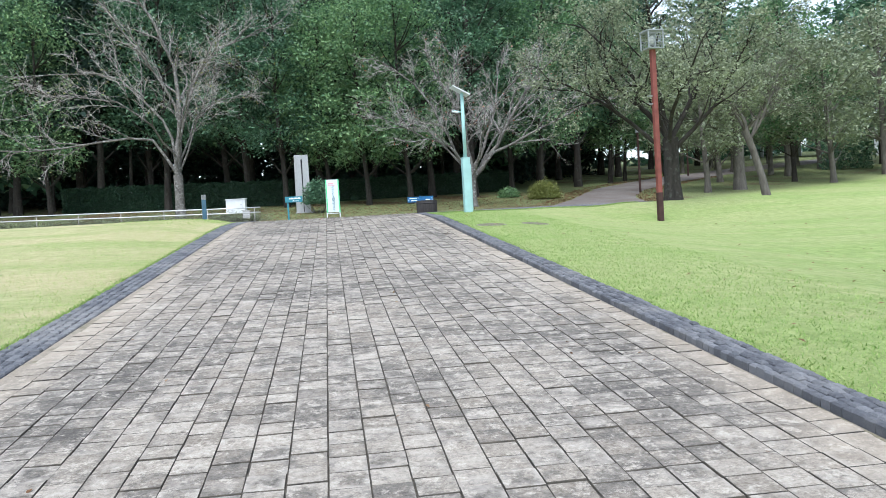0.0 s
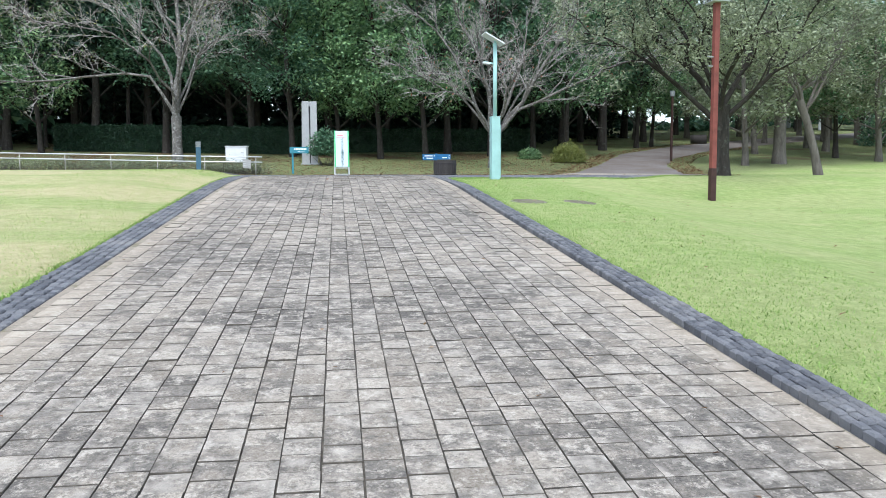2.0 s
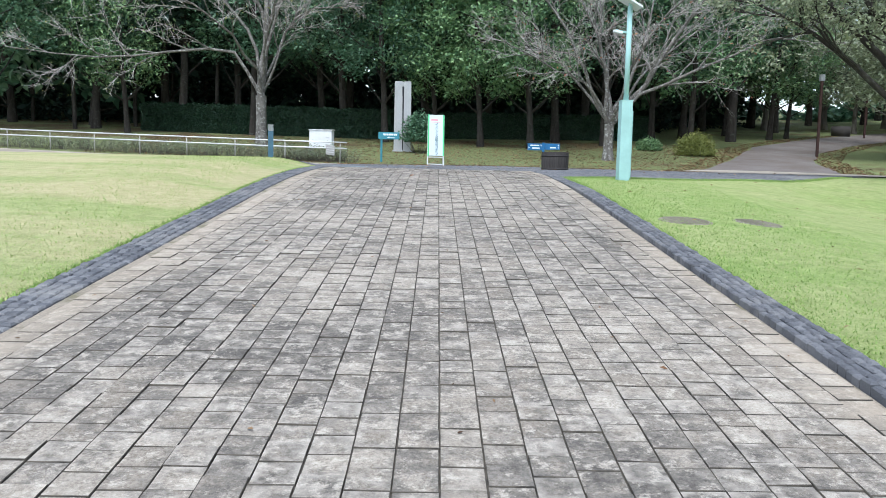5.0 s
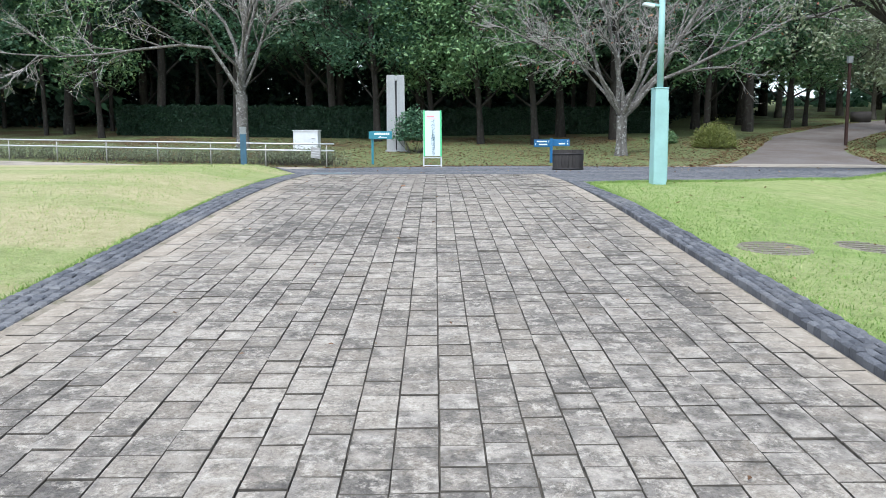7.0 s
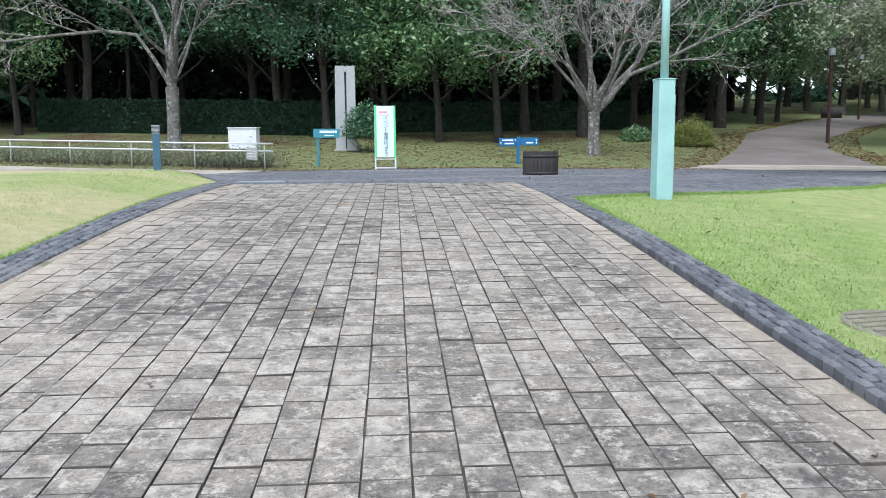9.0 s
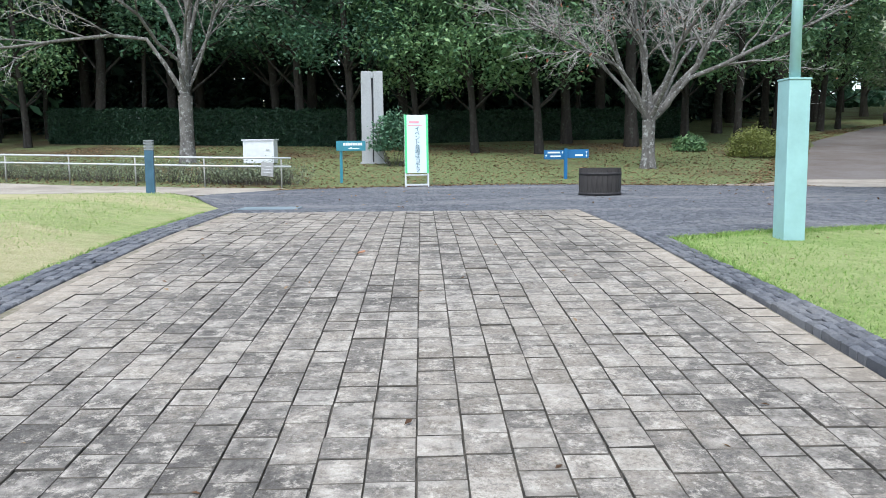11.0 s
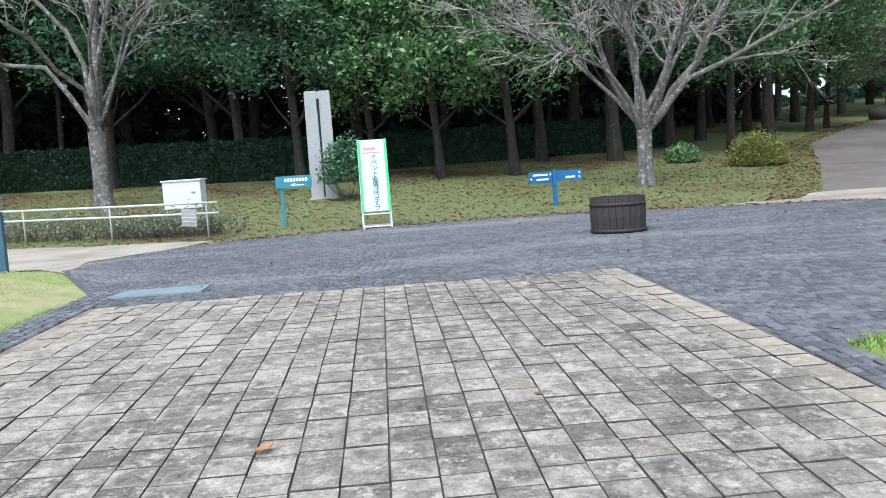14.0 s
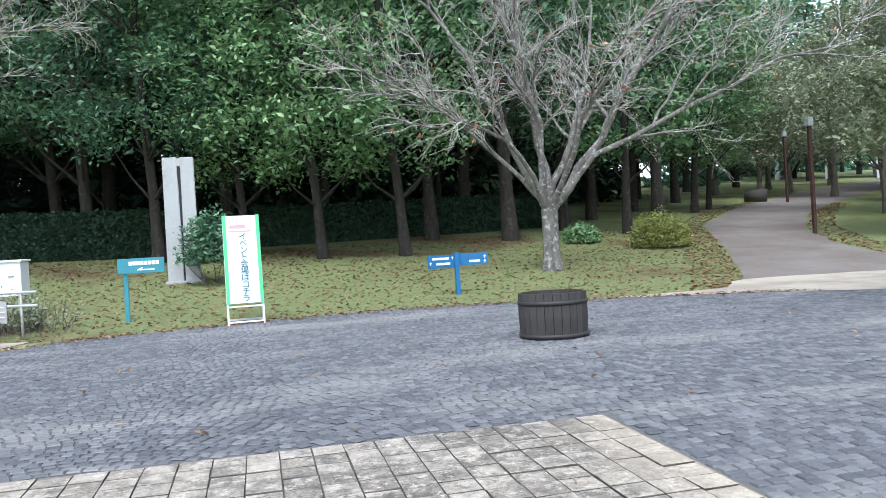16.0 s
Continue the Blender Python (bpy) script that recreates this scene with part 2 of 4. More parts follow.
POST_STEEL = paint("rail_post_steel", (0.36, 0.35, 0.32), 0.6, 0.3, 0.3)
WHITE = paint("white_enamel", (0.66, 0.67, 0.68), 0.45, dirt=0.10)
GREYPANEL = paint("grey_panel", (0.38, 0.38, 0.37), 0.6)
BOARD = paint("white_sheet", (0.58, 0.67, 0.69), 0.4, dirt=0.06)
GREEN_EDGE = paint("green_border", (0.10, 0.55, 0.22), 0.4, dirt=0.08)
INK = paint("dark_print", (0.05, 0.13, 0.16), 0.5)
RED_INK = paint("red_print", (0.75, 0.32, 0.36), 0.5)
WHITE_INK = paint("white_print", (0.75, 0.80, 0.82), 0.5, dirt=0.05)
DARKSLOT = paint("dark_inlay", (0.02, 0.021, 0.024), 0.6)
PANEL = paint("solar_panel_back", (0.66, 0.70, 0.72), 0.35, 0.2, 0.1)
BULB = paint("frosted_lamp", (0.70, 0.70, 0.66), 0.4)
LID = paint("cast_iron_lid", (0.26, 0.235, 0.18), 0.7, 0.2, 0.4, 12)
GREYBLUE = paint("grey_plate", (0.22, 0.27, 0.29), 0.6, dirt=0.2)
DISTANT_ROOF = paint("pale_roof", (0.62, 0.64, 0.66), 0.6)


# ---- ground heights ----
PROFILE_Y = (-60, 0, 19.5, 21.5, 24, 27, 35, 36, 42, 55, 120)
PROFILE_Z = (-5.3, -0.02, 1.71, 1.86, 1.99, 2.06, 2.13, 2.17, 2.75, 4.2, 11.0)


def ease(t):
    t = min(max(t, 0.0), 1.0)
    return t * t * (3 - 2 * t)


def rise(y):
    return float(np.mean([np.interp(y + d, PROFILE_Y, PROFILE_Z) for d in (-0.6, -0.2, 0.2, 0.6)]))


def height(x, y):
    z = rise(y)
    z -= 0.7 * ease((x - 3.6) / 7.5) * (1 - ease((y - 20.5 - 1.6 * ease((x - 7) / 3.5)) / 6.0))
    z += 0.22 * ease((-x - 2.65) / 1.6) * ease((y - 12) / 10) * (1 - ease((y - 29.4) / 1.6))
    return z


def slope_matrix(x, y, z=0.0, turn=0.0):
    """A pose lying on the ground."""
    d = 0.15
    n = Vector((height(x - d, y) - height(x + d, y), height(x, y - d) - height(x, y + d), 2 * d)).normalized()
    tilt = Vector((0, 0, 1)).rotation_difference(n).to_matrix().to_4x4()
    return Matrix.Translation((x, y, height(x, y) + z)) @ tilt @ Matrix.Rotation(turn, 4, "Z")


# ---- mesh helpers ----
def mesh_from(name, verts, faces, mat, smooth=False, tones=None):
    me = bpy.data.meshes.new(name)
    me.from_pydata([tuple(v) for v in verts], [], faces)
    me.materials.append(mat)
    if smooth:
        me.polygons.foreach_set("use_smooth", [True] * len(me.polygons))
    if tones is not None:
        at = me.attributes.new("tone", "FLOAT", "FACE")
        at.data.foreach_set("value", np.asarray(tones, dtype=np.float32))
    me.update()
    return me


def fast_quads(name, v, mat, tones):
    """A mesh of separate quads: v has shape (n, 4, 3)."""
    n = len(v)
    me = bpy.data.meshes.new(name)
    me.vertices.add(4 * n)
    me.vertices.foreach_set("co", np.ascontiguousarray(v, dtype=np.float32).ravel())
    me.loops.add(4 * n)
    me.loops.foreach_set("vertex_index", np.arange(4 * n, dtype=np.int32))
    me.polygons.add(n)
    me.polygons.foreach_set("loop_start", np.arange(0, 4 * n, 4, dtype=np.int32))
    me.polygons.foreach_set("loop_total", np.full(n, 4, dtype=np.int32))
    at = me.attributes.new("tone", "FLOAT", "FACE")
    at.data.foreach_set("value", np.asarray(tones, dtype=np.float32))
    me.materials.append(mat)
    me.update()
    me.validate()
    return me


def finish(bm, name, mat, smooth=False):
    me = bpy.data.meshes.new(name)
    bm.to_mesh(me)
    bm.free()
    me.materials.append(mat)
    if smooth:
        me.polygons.foreach_set("use_smooth", [True] * len(me.polygons))
    return me


def add_box(bm, size, m=Matrix(), bevel=0.0, taper=1.0):
    r = bmesh.ops.create_cube(bm, size=1.0)
    vs = r["verts"]
    for v in vs:
        s = taper if v.co.z > 0 else 1.0
        v.co = Vector((v.co.x * size[0] * s, v.co.y * size[1] * s, v.co.z * size[2]))
    if bevel:
        es = list({e for v in vs for e in v.link_edges})
        out = bmesh.ops.bevel(bm, geom=es, offset=bevel, segments=2, affect="EDGES", profile=0.7)
        vs = list({v for f in out["faces"] for v in f.verts} | {v for v in vs if v.is_valid})
    bmesh.ops.transform(bm, matrix=m, verts=vs)


def box_part(name, parent, size, place, mat, bevel=0.006, turn=(0, 0, 0), taper=1.0):
    bm = bmesh.new()
    add_box(bm, size, Matrix(), bevel, taper)
    ob = new(name, finish(bm, name, mat))
    ob.matrix_basis = pose(*place, *turn)
    ob.parent = parent
    return ob


def tube(path, radii, sides=8, caps=True):
    """Vertices and faces of a tapered tube along a path."""
    verts, faces = [], []
    side = Vector((1, 0, 0))
    for i, p in enumerate(path):
        d = (path[min(i + 1, len(path) - 1)] - path[max(i - 1, 0)]).normalized()
        u = side - d * side.dot(d)
        if u.length < 0.1:
            u = Vector((0, 1, 0)) - d * d.y
        u.normalize()
        w = d.cross(u)
        side = u
        for j in range(sides):
            a = 2 * math.pi * j / sides
            verts.append(p + (u * math.cos(a) + w * math.sin(a)) * radii[i])
    for i in range(len(path) - 1):
        for j in range(sides):
            a, b = i * sides + j, i * sides + (j + 1) % sides
            faces.append((a, b, b + sides, a + sides))
    if caps:
        faces.append(tuple(range(sides))[::-1])
        faces.append(tuple(len(verts) - sides + j for j in range(sides)))
    return verts, faces


def tube_part(name, parent, path, radii, mat, sides=12):
    v, f = tube([Vector(p) for p in path], radii, sides)
    ob = new(name, mesh_from(name, v, f, mat, False))
    for p in ob.data.polygons:
        p.use_smooth = len(p.vertices) == 4
    ob.parent = parent
    return ob


def thing(name, m, label, category, group=""):
    ob = new(name)
    ob.empty_display_size = 0.2
    ob.matrix_basis = m
    return tagged(ob, label, category, group)


def stand(x, y, turn=0.0, sink=0.0):
    return pose(x, y, height(x, y) - sink, 0, 0, turn)


def inside(x, y, poly):
    hit = False
    for (x0, y0), (x1, y1) in zip(poly, poly[1:] + poly[:1]):
        if (y0 > y) != (y1 > y) and x < (x1 - x0) * (y - y0) / (y1 - y0) + x0:
            hit = not hit
    return hit


# ---- setting: ground ----
PATH_L, PATH_R, PATH_END = -2.28, 2.87, 26.85
KERB_L, KERB_R = -2.66, 3.14
PLAZA = [(-2.28, 26.85), (2.87, 26.85), (2.87, 23.7), (3.14, 23.45), (4.3, 23.95), (6.4, 24.75), (9.2, 26.2), (11.8, 28.4), (13.2, 29.8), (12.4, 32.0), (10.8, 33.2), (9.2, 34.4), (7.2, 35.1), (4.9, 35.75), (3.0, 36.0),
         (1.0, 35.9), (-0.8, 35.5), (-2.4, 35.1), (-3.3, 34.2), (-4.2, 32.6), (-4.2, 31.0), (-3.6, 29.6), (-2.66, 27.9)]
SANDPATH = [(-3.0, 29.0), (-4.2, 31.0), (-4.4, 32.6), (-2.9, 35.5), (-5.5, 36.0), (-10.4, 37.3), (-16.0, 38.8), (-30.0, 42.5), (-30.0, 37.8), (-16.0, 34.0), (-9.8, 32.0), (-5.2, 30.6)]
ROADWAY = [(12.4, 30.5), (10.6, 33.6), (9.6, 34.6), (10.3, 36.0), (12.1, 39.1), (14.3, 43.0), (17.2, 48.6), (21.4, 53.6), (26.0, 58.4), (38.0, 69.0), (56.0, 82.0), (58.5, 78.5), (41.0, 66.0), (29.3, 56.2), (24.0, 51.2), (19.8, 46.2), (17.4, 42.0), (16.4, 39.0), (15.6, 36.0), (16.5, 33.0), (14.6, 30.8)]
SAND_ENTRY = [(6.3, 35.2), (7.2, 34.95), (9.2, 34.1), (10.6, 33.0), (12.3, 31.8), (13.4, 30.9), (14.9, 30.9), (17.5, 33.4), (16.2, 35.4), (13.0, 36.2), (10.4, 36.3), (9.4, 35.3), (8.2, 35.2)]


def axis(parts):
    out = []
    for a, b, s in parts:
        n = max(1, round((b - a) / s))
        out += [a + (b - a) * i / n for i in range(n)]
    return out + [parts[-1][1]]


xs = axis([(-900, -200, 175), (-200, -60, 28), (-60, -20, 4), (-20, -2.66, 0.62), (-2.66, -2.5, 0.16), (-2.5, 3.0, 1.375), (3.0, 3.14, 0.14), (3.14, 20, 0.56), (20, 60, 2.5), (60, 200, 20), (200, 900, 175)])
ys = axis([(-900, -100, 200), (-100, -8, 9.2), (-8, 40, 0.5), (40, 60, 1.25), (60, 130, 6), (130, 900, 110)])
verts = []
for y in ys:
    for x in xs:
        z = height(x, y)
        if -2.6 < x < 3.07 and y < 27.1:
            z -= 0.06
        verts.append((x, y, z))
nx = len(xs)
faces = [(j * nx + i, j * nx + i + 1, (j + 1) * nx + i + 1, (j + 1) * nx + i) for j in range(len(ys) - 1) for i in range(nx - 1)]
me = mesh_from("ground", verts, faces, LAWN, True)
wood_at = me.attributes.new("wood", "FLOAT", "POINT")
dry_at = me.attributes.new("dry", "FLOAT", "POINT")


def woodland(x, y):
    if x < 10:
        return ease((y - 34.5) / 1.0) * (0.55 + 0.45 * ease((y - 43) / 5))
    edge = 30.5 + (x - 10) * 0.55
    return ease((y - edge) / 4.0) * 0.6


wood_at.data.foreach_set("value", np.array([woodland(v[0], v[1]) for v in verts], dtype=np.float32))
dry_at.data.foreach_set("value", np.array([(1.0 if v[0] < 0 else 0.4) for v in verts], dtype=np.float32))
ground = tagged(new("ground", me), "mown lawn, green and straw-coloured, mossy under the trees", "ground", kind="structure")


def sheet(name, poly, lift, mat, label, step=0.3):
    """A flat covering that follows the ground inside an outline."""
    x0, x1 = min(p[0] for p in poly), max(p[0] for p in poly)
    y0, y1 = min(p[1] for p in poly), max(p[1] for p in poly)
    bm = bmesh.new()
    f = bm.faces.new([bm.verts.new((*p, 0)) for p in poly])
    if f.normal.z < 0 or sum(a[0] * b[1] - b[0] * a[1] for a, b in zip(poly, poly[1:] + poly[:1])) < 0:
        f.normal_flip()
    for n, lo, hi in (((1, 0, 0), x0, x1), ((0, 1, 0), y0, y1)):
        c = lo + step
        while c < hi:
            bmesh.ops.bisect_plane(bm, geom=bm.verts[:] + bm.edges[:] + bm.faces[:], plane_co=Vector(n) * c, plane_no=n)
            c += step
    for v in bm.verts:
        wob = 0.0
        v.co.z = height(v.co.x, v.co.y) + lift + wob
    return tagged(new(name, finish(bm, name, mat, True)), label, name.split("_")[0], kind="structure")


def soften(poly, amount, seed, cuts=4):
    """An outline with a worn, uneven edge."""
    rng = random.Random(seed)
    out = []
    for a, b in zip(poly, poly[1:] + poly[:1]):
        for i in range(cuts):
            t = i / cuts
            out.append((a[0] + (b[0] - a[0]) * t + rng.uniform(-amount, amount) * (i > 0), a[1] + (b[1] - a[1]) * t + rng.uniform(-amount, amount) * (i > 0)))
    return out


sheet("sand_path", soften(SANDPATH, 0.12, 3), 0.012, SAND, "pale sandy gravel path beside the railing", 0.5)
sheet("road", soften(ROADWAY, 0.15, 4), 0.014, ROAD, "worn brown asphalt path climbing between the trees", 0.8)
sheet("sand_patch", soften(SAND_ENTRY, 0.1, 5), 0.036, SAND, "pale sand washed over the start of the asphalt path", 0.4)
plaza = sheet("plaza_pavement", PLAZA, 0.018, GRIT, "dark grey granite sett paving laid in arcs", 0.4)
path_base = sheet("path_pavement", [(PATH_L - 0.02, -9), (PATH_R + 0.02, -9), (PATH_R + 0.02, PATH_END), (PATH_L - 0.02, PATH_END)], 0.017, JOINT, "stained square concrete paver walk", 0.5)
for nm, a, b in (("edge_strip_west", PATH_L, PATH_L + 0.09), ("edge_strip_east", PATH_R - 0.03, PATH_R)):
    sheet(nm, soften([(a, -9), (b, -9), (b, PATH_END), (a, PATH_END)], 0.0, 6, 1), 0.024, EDGE_SAND, "sandy grit gathered along the edge of the walk", 0.5)
kerbs = {}
for nm, a, b in (("kerb_west", KERB_L, PATH_L), ("kerb_east", PATH_R, KERB_R)):
    end = 28.0 if a < 0 else 23.7
    kerbs[nm] = sheet(nm, [(a, -9), (b, -9), (b, end), (a, end)], 0.02, JOINT, "edging of four rows of dark granite setts", 0.5)


# ---- trees ----
def grow(rng, start, direct, length, radius, segs, lift, wander):
    pts, d = [start.copy()], direct.normalized()
    for i in range(segs):
        d = (d + Vector((rng.gauss(0, wander), rng.gauss(0, wander), rng.gauss(0, wander) + lift))).normalized()
        pts.append(pts[-1] + d * (length / segs))
    return pts, [max(radius * (1 - 0.75 * i / segs), 0.0035) for i in range(segs + 1)]


def along(rng, way, radius, segs=9):
    """A limb that bends through a few places, gently crooked."""
    pts = []
    n = len(way) - 1
    for i in range(segs + 1):
        t = i / segs * n
        j = min(int(t), n - 1)
        u = t - j
        a, b = way[max(j - 1, 0)], way[j]
        c, d = way[j + 1], way[min(j + 2, n)]
        p = 0.5 * (2 * b + (c - a) * u + (2 * a - 5 * b + 4 * c - d) * u * u + (3 * b - a - 3 * c + d) * u ** 3)
        pts.append(p + Vector((rng.gauss(0, 0.06), rng.gauss(0, 0.06), rng.gauss(0, 0.06))) * (i > 0))
    return pts, [max(radius * (1 - 0.8 * i / segs), 0.006) for i in range(segs + 1)]


def bare_tree(name, seed, m, trunk_h, trunk_r, limbs, label, leaf_mat, leaf_count, bark, counts=(8, 7, 6), lean=(0, 0), leaf_size=0.06, category="tree", twig=1.0):
    """A tree with few leaves: trunk, limbs, branches, twigs. limbs: azimuth, elevation, length, radius."""
    rng = random.Random(seed)
    root = thing(name, m, label, category)
    levels = [([], []), ([], [])]
    tips = []

    def put(lv, pts, radii, sides):
        v, f = tube(pts, radii, sides, False)
        vs, fs = levels[lv]
        o = len(vs)
        vs.extend(v)
        fs.extend(tuple(i + o for i in q) for q in f)

    def branch(p1, r1, ln, rad, clean=0.22, reach=1.0, loose=0.8):
        put(0, p1, r1, 8)
        for i in range(counts[0]):
            t = clean + (1 - clean) * (i + rng.random() * 0.7) / counts[0]
            at = p1[min(int(t * 9), 8)].lerp(p1[min(int(t * 9) + 1, 9)], t * 9 % 1)
            ax = (p1[min(int(t * 9) + 1, 9)] - p1[min(int(t * 9), 8)]).normalized()
            out = Vector((rng.gauss(0, 1), rng.gauss(0, 1), rng.gauss(0.32, 0.6))).normalized()
            l2 = ln * reach * rng.uniform(0.26, 0.46) * (1.15 - 0.5 * t)
            p2, r2 = grow(rng, at, ax * 0.75 + out * loose, l2, rad * 0.5 * (1.1 - 0.5 * t), 6, 0.0, 0.15)
            put(0, p2, r2, 5)
            for j in range(counts[1]):
                s = 0.2 + 0.8 * (j + rng.random()) / counts[1]
                q = p2[min(int(s * 6), 5)].lerp(p2[min(int(s * 6) + 1, 6)], s * 6 % 1)
                ax2 = (p2[min(int(s * 6) + 1, 6)] - p2[min(int(s * 6), 5)]).normalized()
                o2 = Vector((rng.gauss(0, 1), rng.gauss(0, 1), rng.gauss(0.1, 0.6))).normalized()
                p3, r3 = grow(rng, q, ax2 * 0.8 + o2 * 0.7, l2 * rng.uniform(0.28, 0.5), 0.011 * twig, 4, 0.0, 0.16)
                put(1, p3, r3, 3)
                for _ in range(counts[2]):
                    u = rng.randrange(1, 5)
                    ax3 = (p3[u] - p3[u - 1]).normalized()
                    o3 = Vector((rng.gauss(0, 1), rng.gauss(0, 1), rng.gauss(0.0, 0.6))).normalized()
                    p4, r4 = grow(rng, p3[u], ax3 + o3 * 0.8, rng.uniform(0.22, 0.6), 0.0065 * twig, 2, 0.0, 0.15)
                    put(1, p4, r4, 3)
                    tips.append(p4[-1])

    top = Vector((lean[0], lean[1], trunk_h))
    tr = [Vector((0, 0, -0.15)), Vector((0, 0, 0.06)), Vector((lean[0] * 0.2, lean[1] * 0.2, trunk_h * 0.3)), Vector((lean[0] * 0.6, lean[1] * 0.6, trunk_h * 0.7)), top]
    put(0, tr, [trunk_r * 1.5, trunk_r * 1.25, trunk_r, trunk_r * 0.95, trunk_r * 1.0], 12)
    for limb in limbs:
        if len(limb) == 2:
            rad, way = limb
            p1, r1 = along(rng, [tr[3].lerp(top, 0.85)] + [top + Vector(w) for w in way], rad)
            ln = sum((b - a).length for a, b in zip(p1, p1[1:]))
            branch(p1, r1, ln, rad, 0.42, 0.8, 0.5)
            continue
        az, el, ln, rad = limb
        a = radians(az)
        steep = radians(min(84, el + 13))
        d = Vector((math.cos(a) * math.cos(steep), math.sin(a) * math.cos(steep), math.sin(steep)))
        bend = -0.008 if el < 45 else -0.03
        p1, r1 = grow(rng, tr[3].lerp(top, rng.uniform(0.0, 1.0)), d, ln, rad, 9, bend, 0.12)
        branch(p1, r1, ln, rad)
    for part, (vs, fs) in zip(("trunk", "twig"), levels):
        ob = new(part, mesh_from(part, vs, fs, TWIG_PALE if part == "twig" and bark is BARK_PALE else bark, True))
        ob.parent = root
        if part == "twig":
            tagged(ob, "fine grey twigs", kind="stuff")
    if leaf_count:
        pick = [rng.choice(tips) for _ in range(leaf_count)]
        ob = new("leaf", leaf_mesh("leaf", seed, np.array([tuple(p) for p in pick]), 0.14, leaf_size, leaf_mat))
        ob.parent = root
        tagged(ob, "sparse small leaves", kind="stuff")
    return root


def leaf_mesh(name, seed, centres, spread, size, mat, up=0.5, tone_shift=None):
    rng = np.random.default_rng(seed)
    n = len(centres)
    c = centres + rng.normal(0, spread, (n, 3))
    nrm = rng.normal(0, 1, (n, 3))
    nrm[:, 2] = np.abs(nrm[:, 2]) + up
    nrm /= np.linalg.norm(nrm, axis=1, keepdims=True)
    u = np.cross(nrm, rng.normal(0, 1, (n, 3)))
    u /= np.linalg.norm(u, axis=1, keepdims=True) + 1e-9
    w = np.cross(nrm, u)
    s = size * rng.uniform(0.6, 1.35, (n, 1))
    droop = nrm * s * 0.25
    quads = np.stack([c - u * s, c + w * s * 0.48 + droop * 0.4, c + u * s - droop, c - w * s * 0.48 + droop * 0.4], axis=1)
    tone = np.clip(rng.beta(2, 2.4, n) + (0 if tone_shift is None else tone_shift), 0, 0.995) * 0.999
    return fast_quads(name, quads, mat, tone)


def leafy_tree(name, seed, m, tall, crown_low, wide, clumps, per, size, leaf_mat, bark, label, trunk_r=0.2, clump_r=0.95, group="", pointed=False, shell=0.55, category="tree"):
    """A full-leaved tree: tapered trunk, limbs out to each clump of leaves."""
    rng = random.Random(seed)
    nrg = np.random.default_rng(seed)
    root = thing(name, m, label, category, group)
    vs, fs = [], []

    def put(pts, radii, sides):
        v, f = tube(pts, radii, sides, False)
        o = len(vs)
        vs.extend(v)
        fs.extend(tuple(i + o for i in q) for q in f)

    stem, rad = grow(rng, Vector((0, 0, -0.2)), Vector((0, 0, 1)), tall * 0.95, trunk_r, 10, 0.08, 0.035)
    rad[0] *= 1.35
    put(stem, rad, 9)
    cents = []
    for i in range(clumps):
        f = (i + rng.random()) / clumps
        z = crown_low + (tall - crown_low) * f
        prof = (1 - f) ** 0.8 if pointed else math.sin(math.pi * min(0.98, 0.16 + 0.8 * f)) ** 0.65
        r = wide * prof * rng.uniform(shell, 1.08) * (0.85 + 0.3 * noise.noise(Vector((f * 3, seed, i * 0.37))))
        a = rng.uniform(0, 2 * math.pi)
        s = stem[min(10, max(1, int(10 * (z - 0.12 * wide) / (tall * 0.95))))]
        c = Vector((s.x + math.cos(a) * r, s.y + math.sin(a) * r, z + rng.uniform(-0.3, 0.3)))
        cents.append(tuple(c))
        if i % 3 == 0:
            b = s - Vector((0, 0, 0.15 * wide))
            mid = b.lerp(c, 0.5) + Vector((0, 0, -0.15))
            put([b, mid, c], [trunk_r * 0.32, trunk_r * 0.18, 0.012], 5)
    ob = new("trunk", mesh_from("trunk", vs, fs, bark, True))
    ob.parent = root
    cents = np.repeat(np.array(cents), per, axis=0)
    off = nrg.normal(0, 1, cents.shape)
    off /= np.linalg.norm(off, axis=1, keepdims=True)
    off *= clump_r * nrg.uniform(0.25, 1.1, (len(off), 1)) * np.array([1.15, 1.15, 0.62])
    # light from above put into leaf tone: paler on top of clumps, darker beneath
    painted_toplight = off[:, 2] / clump_r * 0.22
    ob = new("leaf", leaf_mesh("leaf", seed + 1, cents + off, 0.03, size, leaf_mat, 0.6, painted_toplight))
    ob.parent = root
    tagged(ob, "dense small leaves", kind="stuff")
    return root


